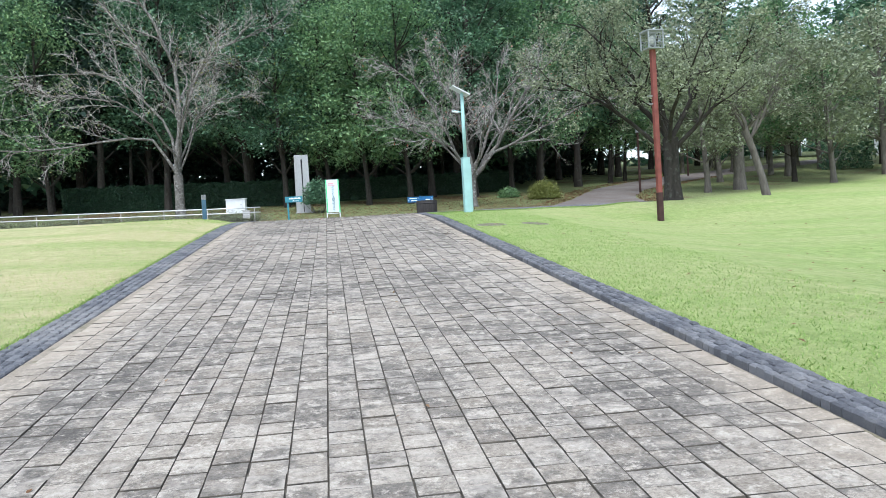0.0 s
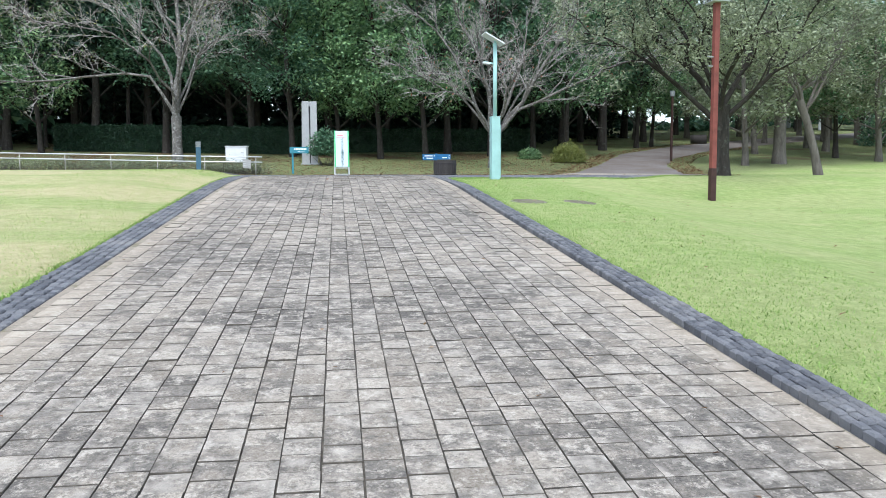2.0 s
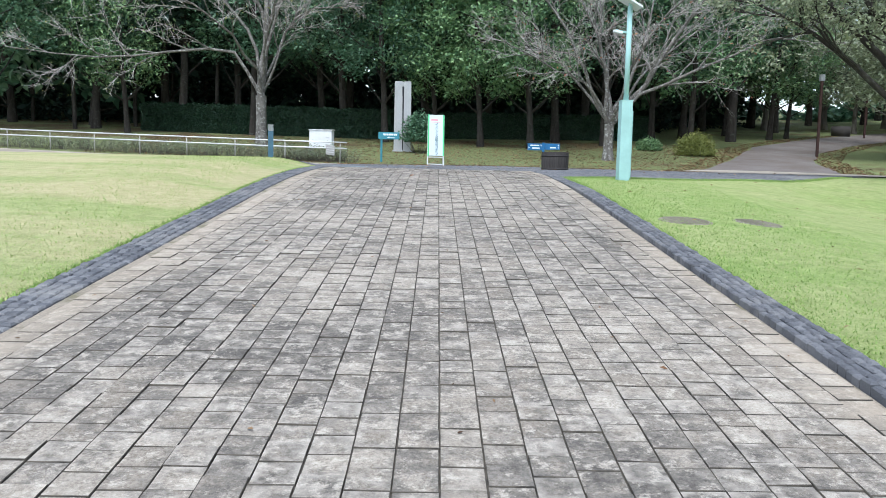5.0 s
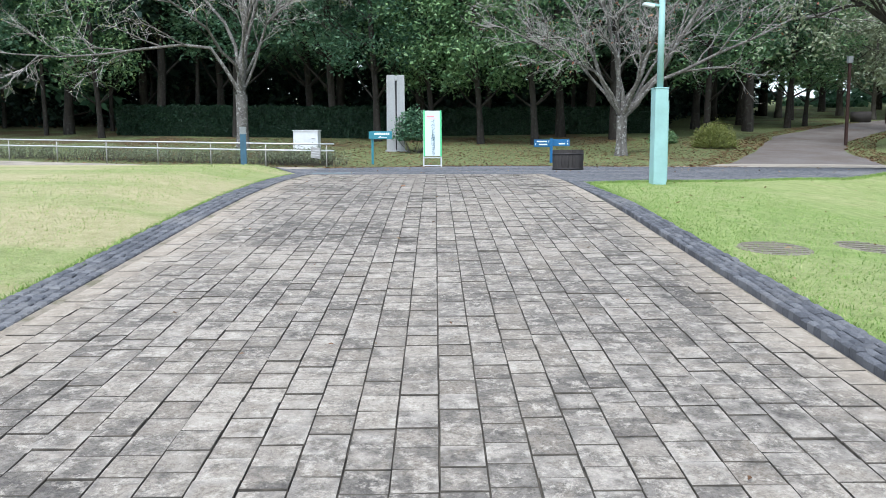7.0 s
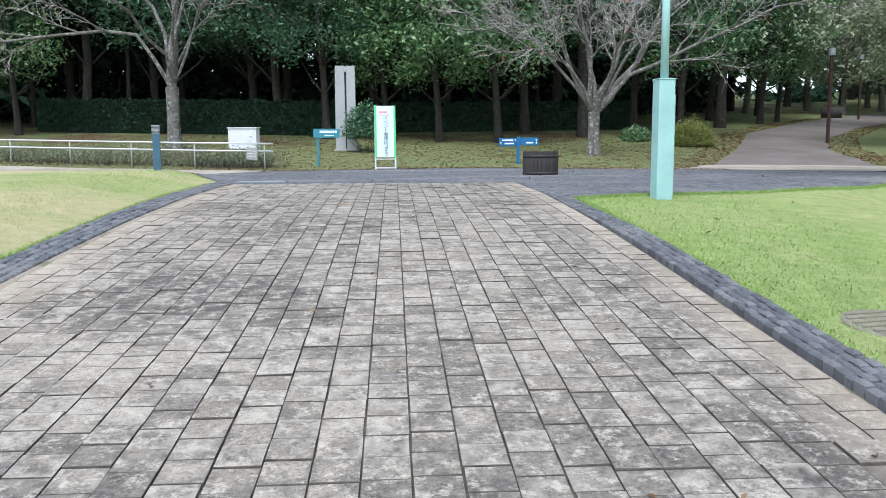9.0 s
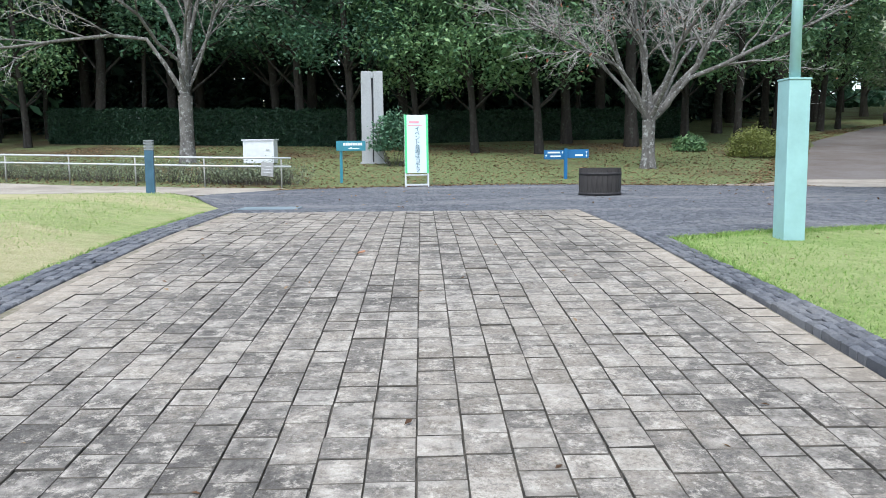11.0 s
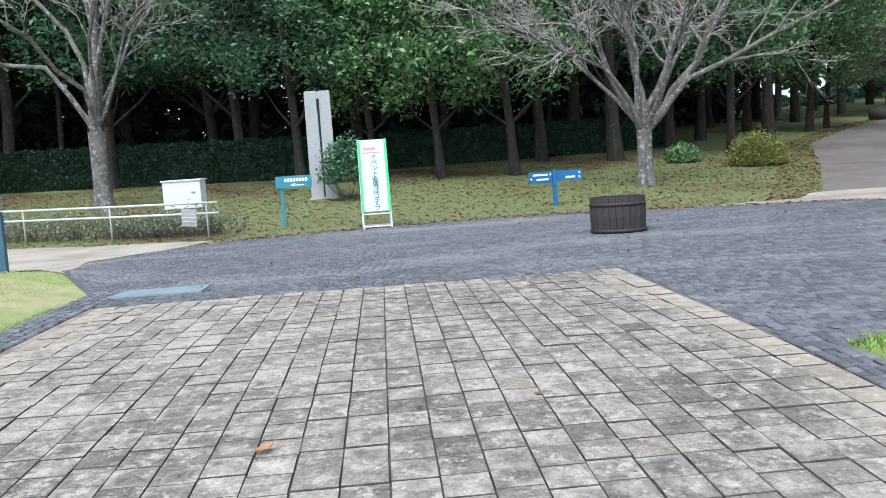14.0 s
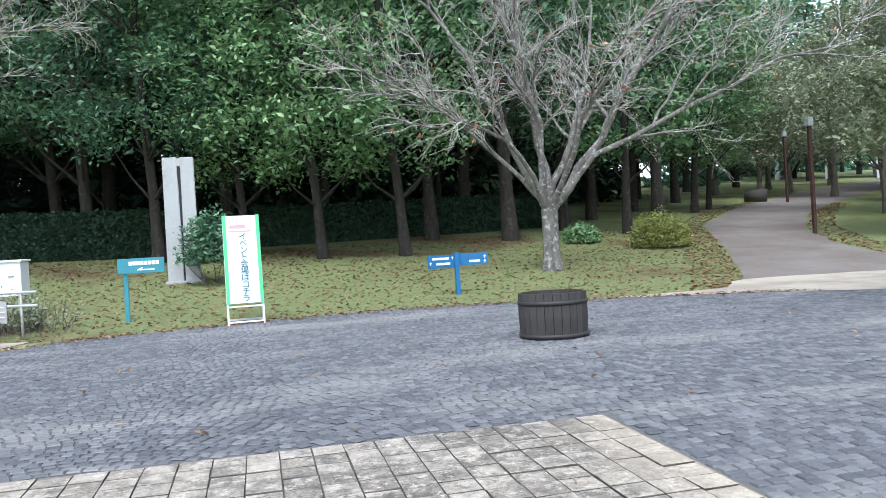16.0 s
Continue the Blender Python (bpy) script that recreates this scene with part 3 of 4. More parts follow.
bare_tree("cherry_tree", 11, stand(7.7, 40.0), 1.5, 0.21,
          [(0.151, [(0.5, 0, 0.5), (1.1, -0.2, 1.3), (2.2, -0.3, 3.0), (3.2, -0.5, 4.6), (4.6, -0.6, 6.0)]),
           (0.101, [(0.7, -0.1, 0.7), (1.7, -0.3, 1.5), (3.9, -0.8, 2.5), (6.0, -1.2, 3.4), (8.2, -1.4, 3.9)]),
           (0.126, [(0.3, 0.1, 0.7), (0.9, 0.4, 2.0), (1.6, 0.8, 3.6), (2.0, 1.2, 6.2)]),
           (0.134, [(-0.05, 0, 0.6), (-0.25, 0.1, 2.0), (-0.5, 0.2, 4.0), (-0.6, 0.3, 6.5)]),
           (0.109, [(-0.2, -0.1, 0.6), (-0.4, -0.4, 2.4), (-1.1, -0.8, 4.0), (-2.2, -1.2, 6.0)]),
           (0.109, [(-0.4, 0, 0.6), (-1.1, 0.1, 1.9), (-1.5, 0.2, 3.1), (-2.9, 0.3, 5.2), (-4.4, 0.4, 6.2)]),
           (0.076, [(-0.5, -0.3, 0.9), (-1.4, -0.6, 1.8), (-3.0, -1.0, 2.3), (-5.2, -1.5, 3.4)]),
           (0.092, [(0.2, -0.7, 0.8), (0.5, -1.8, 2.3), (1.2, -3.2, 3.8), (2.2, -4.2, 4.8)]),
           (0.084, [(0.6, 0.6, 0.8), (2.0, 1.8, 2.4), (4.2, 2.6, 4.2), (6.6, 3.0, 5.2)]),
           (0.084, [(-0.5, 0.7, 0.9), (-1.8, 2.2, 2.6), (-3.6, 3.2, 4.2)])],
          "nearly bare cherry tree with lichen-pale spreading limbs", LEAF_RED, 320, BARK_PALE, (9, 8, 5), twig=1.1)
bare_tree("cherry_tree", 23, stand(-7.6, 43.0), 2.3, 0.25,
          [(0.187, [(0.05, 0, 1.2), (0.2, 0, 2.7), (0.3, 0, 5.0), (-0.4, 0.1, 7.4), (-1.6, 0.2, 9.5)]),
           (0.094, [(-0.5, -0.1, 0.9), (-1.7, -0.4, 2.0), (-4.6, -0.8, 1.7), (-7.2, -1.2, 1.4), (-10.2, -1.5, 1.7)]),
           (0.094, [(-0.3, 0.2, 2.2), (-1.6, 0.5, 4.2), (-3.7, 0.9, 5.6), (-8.0, 1.2, 5.7)]),
           (0.108, [(0.2, 0.1, 3.0), (-0.6, -0.3, 5.2), (-3.0, -0.8, 8.6), (-4.6, -1.0, 10.0)]),
           (0.094, [(0.3, -0.1, 2.0), (1.4, -0.3, 5.4), (3.0, -0.5, 6.8), (6.0, -0.8, 7.8)]),
           (0.072, [(0.5, 0, 1.2), (1.6, -0.3, 3.4), (4.3, -0.6, 4.0)]),
           (0.079, [(0.3, 0.8, 1.4), (1.0, 2.6, 4.0), (1.8, 4.0, 6.6)]),
           (0.079, [(-0.2, -0.8, 1.2), (-0.9, -2.8, 2.6), (-2.6, -4.2, 3.4), (-4.6, -5.0, 3.4)]),
           (0.072, [(0.3, -0.8, 1.8), (1.2, -2.6, 3.8), (2.6, -4.0, 5.6)])],
          "nearly bare old cherry tree with long low limbs", LEAF_YELLOW, 900, BARK_PALE, (10, 8, 5), twig=1.15)
bare_tree("roadside_tree", 31, stand(13.3, 28.2), 2.4, 0.30,
          [(180, 28, 6.0, 0.10), (140, 55, 6.0, 0.12), (80, 70, 6.5, 0.13), (20, 45, 5.6, 0.11), (330, 35, 5.2, 0.10), (250, 45, 5.0, 0.10), (200, 62, 6.2, 0.10)],
          "dark-trunked tree with fading olive leaves on the lawn", LEAF_OLIVE, 21000, BARK_DARK, (8, 6, 4), leaf_size=0.06)
bare_tree("leaning_tree", 37, stand(18.8, 31.0), 2.9, 0.15,
          [(170, 50, 3.6, 0.07), (110, 66, 4.2, 0.08), (30, 48, 3.8, 0.07), (330, 30, 3.6, 0.06), (240, 42, 3.2, 0.06)],
          "slim leaning tree with thin grey branches on the lawn", LEAF_OLIVE, 3500, BARK_GREY, (8, 6, 5), lean=(-0.75, 0.2), leaf_size=0.075)
bare_tree("lawn_tree", 41, stand(24.0, 42.5), 3.0, 0.32,
          [(180, 34, 6.4, 0.12), (120, 60, 7.4, 0.14), (50, 66, 7.4, 0.14), (0, 40, 6.4, 0.12), (300, 42, 6.0, 0.11), (230, 50, 6.0, 0.11)],
          "grey-trunked tree with thinning olive crown", LEAF_OLIVE, 17000, BARK_GREY, (8, 5, 4), leaf_size=0.08)

# the wood behind the plaza: a few kinds, set out again and again
ev = leafy_tree("evergreen_tree", 51, stand(-19.0, 52.0), 17.0, 3.9, 4.0, 98, 125, 0.112, LEAF_EVERGREEN, BARK_DARK, "tall evergreen broadleaf tree at the edge of the wood", 0.24, 1.15, "trees of the wood")
ev2 = leafy_tree("evergreen_tree", 57, stand(3.4, 53.5), 15.0, 3.8, 3.6, 90, 125, 0.108, LEAF_EVERGREEN, BARK_DARK, "evergreen broadleaf tree with layered foliage", 0.2, 1.1, "trees of the wood")
br = leafy_tree("broadleaf_tree", 61, stand(0.4, 47.2), 11.5, 2.6, 3.2, 74, 125, 0.10, LEAF_LIGHT, BARK_DARK, "lighter green tree in front of the wood", 0.15, 1.0, "trees of the wood")
ce = leafy_tree("cedar_tree", 67, stand(-13.8, 51.0), 19.0, 5.0, 2.7, 80, 60, 0.26, LEAF_CEDAR_SHADED, BARK_DARK, "straight cedar in the wood, shade painted into its leaf colour", 0.24, 1.1, "trees of the wood", True)
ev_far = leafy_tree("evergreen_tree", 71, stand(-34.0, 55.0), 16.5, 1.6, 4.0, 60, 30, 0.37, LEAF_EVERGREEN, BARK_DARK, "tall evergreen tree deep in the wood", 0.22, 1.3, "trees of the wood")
ce_far = leafy_tree("cedar_tree", 73, stand(-38.0, 58.0), 19.0, 3.2, 3.2, 64, 30, 0.39, LEAF_CEDAR_SHADED, BARK_DARK, "straight cedar deep in the wood, shade painted into its leaf colour", 0.24, 1.3, "trees of the wood", True)
rng = random.Random(5)
front = [(-26, 50, ev), (-22.5, 47.5, ev2), (-16.2, 49.4, br), (-11.0, 52.6, ev2), (-6.2, 52.5, ev), (-2.2, 47.0, ev2), (6.8, 49.2, ev2), (9.2, 47.6, ev), (12.2, 50.0, ev2), (15.2, 54.2, ev), (19.2, 58.0, ev2),
         (24.5, 63.0, ev), (13.6, 47.6, br), (5.0, 45.0, br), (22.5, 56.5, br), (-29.0, 46.0, br), (2.6, 45.6, br), (-4.6, 49.5, ev2), (-0.2, 51.0, ev), (9.0, 52.5, ev), (-9.5, 49.8, ev2)]
for x, y, kind in front:
    o = copy_thing(kind, stand(x, y, rng.uniform(0, 360)))
    s = rng.uniform(0.88, 1.12)
    o.scale = (s, s, s * rng.uniform(0.95, 1.1))
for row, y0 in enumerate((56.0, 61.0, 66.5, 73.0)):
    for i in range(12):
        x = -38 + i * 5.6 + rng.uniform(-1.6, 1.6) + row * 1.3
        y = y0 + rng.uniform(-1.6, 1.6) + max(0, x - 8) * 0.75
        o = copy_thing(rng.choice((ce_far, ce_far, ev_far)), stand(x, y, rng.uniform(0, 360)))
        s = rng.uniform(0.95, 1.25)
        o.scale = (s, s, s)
ol = leafy_tree("olive_tree", 83, stand(26.5, 49.5), 9.0, 2.6, 3.6, 56, 110, 0.125, LEAF_OLIVE, BARK_GREY, "olive-green tree beside the asphalt path", 0.2, 1.1, "trees along the path")
for x, y, kind in ((33, 52, ol), (41, 60, ol), (38.5, 49, ol), (49, 63, ev_far), (36, 68, ol), (46, 76, ol), (55, 62, ev_far), (62, 72, ev_far), (33, 76, ce_far), (52, 86, ev_far), (66, 88, ev_far), (30, 46.5, br), (58, 52, br), (25, 66, ol),
                   (72, 62, ev_far), (31, 69, ol), (40, 80, ev_far), (58, 96, ev_far), (70, 100, ev_far), (34, 61.5, ol), (44, 68, ol), (80, 84, ev_far), (84, 70, ev_far), (47, 52, ol), (64, 54, ev_far), (48, 92, ce_far), (62, 110, ev_far), (78, 112, ev_far), (17.5, 52.5, ev2), (20.8, 55.0, br), (50, 57, ol), (43, 54, ol), (57, 68, ev_far), (68, 66, ev_far), (74, 76, ev_far)):
    o = copy_thing(kind, stand(x, y, rng.uniform(0, 360)))
    s = rng.uniform(1.0, 1.3)
    o.scale = (s, s, s)


def undergrowth(name, x0, x1, y0, y1, tall, count, size, mat, seed, label):
    """Thick low growth between the trees, in uneven clumps."""
    g = np.random.default_rng(seed)
    n = count // 60
    cx, cy = g.uniform(x0, x1, n), g.uniform(y0, y1, n)
    cy = cy + np.maximum(0, cx - 9) * 0.75
    cz = np.array([height(a, b) for a, b in zip(cx, cy)]) + tall * g.random(n) ** 1.3
    c = np.repeat(np.stack([cx, cy, cz], 1), 60, axis=0)
    off = g.normal(0, 1, c.shape)
    off /= np.linalg.norm(off, axis=1, keepdims=True)
    off *= g.uniform(0.3, 1.25, (len(off), 1)) * np.array([1.2, 1.0, 0.75])
    ob = new(name, leaf_mesh(name, seed, c + off, 0.05, size, mat, 0.5))
    return tagged(ob, label, "undergrowth", kind="stuff")


for x, y in ((33.5, 55.0), (21.5, 41.5), (30.5, 63.5), (41.0, 64.5), (38.0, 73.0), (50.0, 72.0), (31.0, 44.0)):
    o = copy_thing(ol, stand(x, y, rng.uniform(0, 360)))
    q = rng.uniform(0.85, 1.15)
    o.scale = (q, q, q)
# near-black leaf masses added to stand in for shade deep in the wood
undergrowth("undergrowth", -46, 26, 57, 63, 5.0, 34000, 0.28, LEAF_CEDAR_SHADED, 201, "evergreen undergrowth filling the wood, coloured near-black for the shade inside")
undergrowth("undergrowth", -2, 16, 55, 59, 3.6, 11000, 0.24, LEAF_CEDAR_SHADED, 204, "evergreen undergrowth behind the hedge, coloured near-black for the shade there")
undergrowth("undergrowth", -60, 34, 68, 82, 11.0, 26000, 0.52, LEAF_CEDAR_SHADED, 202, "deep foliage at the back of the wood, coloured near-black for shade")
undergrowth("undergrowth", 36, 110, 62, 74, 6.0, 10000, 0.5, LEAF_EVERGREEN, 203, "thick foliage behind the lawn trees")


def slim_trunk(m):
    r = random.Random(9)
    root = thing("bare_trunk", m, "slim bare tree trunk inside the dark wood", "tree", "trunks inside the wood")
    pts, rad = grow(r, Vector((0, 0, -0.2)), Vector((0, 0, 1)), 12, 0.13, 8, 0.1, 0.03)
    v, f = tube(pts, rad, 8, False)
    ob = new("trunk", mesh_from("trunk", v, f, BARK_DARK, True))
    ob.parent = root
    return root


st = slim_trunk(stand(-17.5, 54.0))
for i in range(16):
    x = rng.uniform(-30, 16)
    copy_thing(st, stand(x, 50.5 + rng.uniform(0, 12) + max(0, x - 8) * 0.7, rng.uniform(0, 360)))


# ---- hedges and shrubs ----
def hedge(name, x0, y0, x1, y1, tall, deep, count, size, mat, label, core=True):
    """A clipped hedge: a dark core under a skin of leaves."""
    rng = np.random.default_rng(int(abs(x0 * 10)) + 3)
    root = thing(name, pose(0, 0, 0), label, "hedge")
    n = count
    t = rng.random(n)
    face = rng.random(n)
    u = rng.uniform(-0.5, 0.5, n)
    h = rng.random(n)
    ux, uy = (x1 - x0), (y1 - y0)
    L = math.hypot(ux, uy)
    px, py = -uy / L, ux / L
    onfront = face < 0.6
    off = np.where(onfront, np.where(py > 0, -0.5, 0.5), u) * deep
    zz = np.where(onfront, h, 1.0) * tall * (1 + 0.03 * np.sin(t * 70))
    x = x0 + ux * t + px * off
    y = y0 + uy * t + py * off
    g = np.array([height(a, b) for a, b in zip(x, y)])
    c = np.stack([x, y, g + zz], axis=1) + rng.normal(0, 0.035, (n, 3))
    ob = new("leaf", leaf_mesh("leaf", 5, c, 0.02, size, mat, 0.3))
    ob.parent = root
    tagged(ob, kind="stuff")
    bm = bmesh.new()
    steps = 14
    rows = []
    for i in range(steps + 1):
        f = i / steps
        ring = []
        for o, z in ((-0.45, -0.1), (-0.45, tall * 0.95), (0.45, tall * 0.95), (0.45, -0.1)):
            a, b = x0 + ux * f + px * o * deep, y0 + uy * f + py * o * deep
            ring.append(bm.verts.new((a, b, height(a, b) + z)))
        rows.append(ring)
    for a, b in zip(rows, rows[1:]):
        for i in range(3):
            bm.faces.new((a[i], a[i + 1], b[i + 1], b[i]))
    bm.faces.new(rows[0])
    bm.faces.new(rows[-1][::-1])
    ob = new("core", finish(bm, "core", LEAF_HEDGE))
    ob.parent = root
    return root


hedge("hedge", -16.0, 51.5, -1.9, 48.9, 1.45, 1.0, 26000, 0.06, LEAF_HEDGE, "clipped dark green hedge along the wood")
hedge("hedge", 0.6, 50.5, 12.5, 52.0, 1.3, 1.0, 12000, 0.07, LEAF_HEDGE, "dark clipped hedge in the shade of the wood")


def shrub(name, m, wide, tall, count, size, mat, label, stems=14, seed=3, bare=0.0):
    rng = random.Random(seed)
    nrg = np.random.default_rng(seed)
    root = thing(name, m, label, "shrub")
    vs, fs = [], []
    for i in range(stems):
        a = rng.uniform(0, 6.28)
        p, r = grow(rng, Vector((math.cos(a) * wide * 0.12, math.sin(a) * wide * 0.12, -0.05)), Vector((math.cos(a) * 0.6, math.sin(a) * 0.6, 1)), tall * rng.uniform(0.7, 1.0), 0.012, 4, 0.02, 0.12)
        v, f = tube(p, r, 4, False)
        o = len(vs)
        vs.extend(v)
        fs.extend(tuple(k + o for k in q) for q in f)
    ob = new("stem", mesh_from("stem", vs, fs, BARK_GREY, True))
    ob.parent = root
    d = nrg.normal(0, 1, (count, 3))
    d[:, 2] = np.abs(d[:, 2])
    d /= np.linalg.norm(d, axis=1, keepdims=True)
    rr = nrg.uniform(0.55, 1.03, (count, 1))
    lump = 1 + 0.16 * np.sin(d[:, :1] * 7 + 1) * np.cos(d[:, 1:2] * 6)
    c = d * rr * lump * np.array([wide / 2, wide / 2, tall * (1 - bare)]) + np.array([0, 0, tall * bare])
    ob = new("leaf", leaf_mesh("leaf", seed, c, 0.03, size, mat, 0.6))
    ob.parent = root
    tagged(ob, kind="stuff")
    return root


shrub("round_shrub", stand(12.5, 43.4), 1.8, 1.05, 6500, 0.045, LEAF_YELLOW, "rounded yellow-green shrub beside the asphalt path")
shrub("round_shrub", stand(10.9, 45.6), 1.2, 0.6, 1600, 0.07, LEAF_LIGHT, "low green shrub under the trees")
shrub("dark_shrub", stand(41.5, 57.5), 4.0, 2.6, 2600, 0.12, LEAF_EVERGREEN, "dark dense shrub on the lawn")
shrub("evergreen_shrub", stand(-0.35, 41.55), 1.6, 1.8, 2300, 0.07, LEAF_EVERGREEN, "dark evergreen sapling leaning before the stone monument", bare=0.28, seed=8)


def twig_row(name, pts, deep, tall, count, label):
    rng = random.Random(17)
    root = thing(name, pose(0, 0, 0), label, "hedge")
    vs, fs, tips = [], [], []
    for i in range(count):
        t = rng.random() * (len(pts) - 1)
        a, b = pts[int(t)], pts[int(t) + 1]
        x = a[0] + (b[0] - a[0]) * (t % 1) + rng.uniform(-0.5, 0.5) * deep
        y = a[1] + (b[1] - a[1]) * (t % 1) + rng.uniform(-0.5, 0.5) * deep
        p, r = grow(rng, Vector((x, y, height(x, y) - 0.02)), Vector((rng.gauss(0, 0.4), rng.gauss(0, 0.4), 1)), tall * rng.uniform(0.6, 1.05), 0.008, 4, 0.0, 0.16)
        v, f = tube(p, r, 3, False)
        o = len(vs)
        vs.extend(v)
        fs.extend(tuple(k + o for k in q) for q in f)
        tips += [tuple(p[2]), tuple(p[3]), tuple(p[4])]
    ob = new("stem", mesh_from("stem", vs, fs, BARK_GREY, True))
    ob.parent = root
    tagged(ob, kind="stuff")
    pick = [rng.choice(tips) for _ in range(count * 9)]
    ob = new("leaf", leaf_mesh("leaf", 77, np.array(pick), 0.07, 0.035, LEAF_OLIVE, 0.5))
    ob.parent = root
    tagged(ob, kind="stuff")
    return root


twig_row("low_hedge", [(-2.9, 36.7), (-5.5, 37.3), (-10.4, 38.5), (-16.0, 39.9), (-24.0, 41.9)], 0.8, 0.62, 1500, "low twiggy hedge behind the steel railing")


# ---- railing ----
def railing(pts, label):
    root = thing("railing", pose(0, 0, 0), label, "railing")
    up = lambda p, z: Vector((p[0], p[1], height(*p) + z))
    for z in (0.77, 0.55):
        path = [up(p, z) for p in pts]
        tube_part("rail", root, path, [0.026] * len(path), STEEL, 10)
    for a, b in zip(pts, pts[1:]):
        n = max(1, round(math.dist(a, b) / 2.1))
        for i in range(n):
            t = (i + 0.12) / n
            p = (a[0] + (b[0] - a[0]) * t, a[1] + (b[1] - a[1]) * t)
            tube_part("post", root, [up(p, -0.1), up(p, 0.77)], [0.022, 0.022], POST_STEEL, 10)
    return root


railing([(-2.85, 35.85), (-5.0, 36.35), (-9.0, 37.35), (-13.0, 38.35), (-17.0, 39.35), (-21.0, 40.35), (-27.0, 41.85)], "two-bar galvanised steel railing beside the sandy path")
o = thing("notice_plate", stand(-3.45, 35.9, -14), "small weathered grey plate hung on the railing", "sign")
box_part("plate", o, (0.34, 0.02, 0.36), (0, -0.05, 0.48), GREYPANEL, 0.004, (8, 6, 0))
for z in (0.4, 0.48, 0.56):
    box_part("rib", o, (0.28, 0.012, 0.012), (0, -0.068, z), WHITE, 0.002, (8, 6, 0))


# ---- white cabinet on legs ----
o = thing("cabinet", stand(-4.2, 38.7, -6), "white steel equipment cabinet on short legs behind the railing", "cabinet")
box_part("body", o, (0.92, 0.42, 0.66), (0, 0, 0.72), WHITE, 0.015)
box_part("lid", o, (0.98, 0.48, 0.035), (0, 0, 1.07), WHITE, 0.008, (2, 0, 0))
for sx in (-0.4, 0.4):
    for sy in (-0.16, 0.16):
        box_part("leg", o, (0.05, 0.05, 0.5), (sx, sy, 0.17), POST_STEEL, 0.004)
box_part("handle", o, (0.10, 0.03, 0.02), (0.28, -0.222, 0.78), GREYPANEL, 0.004)


# ---- stone monument ----
o = thing("monument", stand(-1.1, 42.4, 4), "tall pale granite monument of two slabs with a dark slit", "monument")
for sx, w in ((-0.205, 0.315), (0.195, 0.295)):
    bm = bmesh.new()
    add_box(bm, (w * 1.16, 0.5, 3.15), Matrix.Translation((sx, 0, 1.5)), 0.02, 0.9)
    rr = random.Random(3)
    bmesh.ops.subdivide_edges(bm, edges=bm.edges[:], cuts=2)
    for v in bm.verts:
        v.co += Vector((rr.gauss(0, 0.006), rr.gauss(0, 0.006), rr.gauss(0, 0.006)))
    ob = new("slab", finish(bm, "slab", GRANITE))
    ob.parent = o
box_part("slit", o, (0.085, 0.44, 2.86), (0.0, 0, 1.40), DARKSLOT, 0.004)
box_part("bridge", o, (0.17, 0.44, 0.2), (0.0, 0, 2.955), GRANITE, 0.01)
box_part("plinth", o, (0.9, 0.62, 0.1), (0, 0, -0.02), GRANITE, 0.02)


# ---- writing ----
def writing(text, parent, m, size, mat, space=1.0):
    cu = bpy.data.curves.new("writing", "FONT")
    cu.body, cu.size, cu.align_x, cu.space_line, cu.extrude = text, size, "CENTER", space, 0.001
    cu.materials.append(mat)
    ob = new("writing", cu)
    ob.matrix_basis = m
    ob.parent = parent
    return ob


# ---- A-board ----
o = thing("sign_board", stand(0.42, 35.75, 3), "white A-frame sign board with green side bands at the plaza edge", "sign")
LEAN = -8.0


def leaned(x, y, z, back=1):
    """A place on the leaning panel: across, out of its face, up along it."""
    m = pose(0, -0.27 * back, 0.0, LEAN * back, 0, 0)
    return m @ Matrix.Translation((x, y, z))


def lean_box(name, size, x, y, z, mat, back=1, bevel=0.004):
    ob = box_part(name, o, size, (0, 0, 0), mat, bevel)
    ob.matrix_basis = leaned(x, y, z, back)
    return ob


lean_box("panel", (0.50, 0.02, 1.50), 0, 0, 1.12, BOARD)
for sx in (-0.275, 0.275):
    lean_box("green_band", (0.055, 0.024, 1.52), sx, 0, 1.12, GREEN_EDGE)
    lean_box("leg", (0.03, 0.03, 1.88), sx * 1.06, 0.03, 0.94, WHITE)
    lean_box("leg", (0.03, 0.03, 1.88), sx * 1.06, 0.0, 0.94, WHITE, -1)
for z in (0.06, 0.32):
    lean_box("crossbar", (0.56, 0.025, 0.028), 0, 0.03, z, WHITE)
lean_box("crossbar", (0.56, 0.025, 0.028), 0, 0.0, 0.06, WHITE, -1)
for sx in (-0.29, 0.29):
    box_part("stay", o, (0.02, 0.44, 0.02), (sx, 0.0, 0.32), WHITE, 0.003)
writing("\n".join("イベント会場はコチラ"), o, leaned(0.02, -0.016, 1.46) @ pose(0, 0, 0, 90, 0, 0), 0.14, INK, 0.84)
lean_box("red_line", (0.26, 0.006, 0.055), -0.06, -0.011, 1.68, RED_INK, 1, 0.001)
lean_box("small_line", (0.38, 0.006, 0.02), -0.03, -0.011, 1.60, RED_INK, 1, 0.001)


# ---- finger signs ----
o = thing("direction_sign", stand(-1.66, 37.0), "teal wooden direction sign on one post in the grass", "sign")
box_part("post", o, (0.075, 0.075, 1.22), (0, 0, 0.5), TEAL_DARK, 0.008)
box_part("board", o, (0.80, 0.035, 0.27), (0.28, -0.058, 1.0), TEAL_DARK, 0.006, (0, 0, 0))
for i in range(8):
    box_part("letter", o, (0.055, 0.008, 0.07), (0.10 + i * 0.066, -0.078, 1.045), WHITE_INK, 0.001)
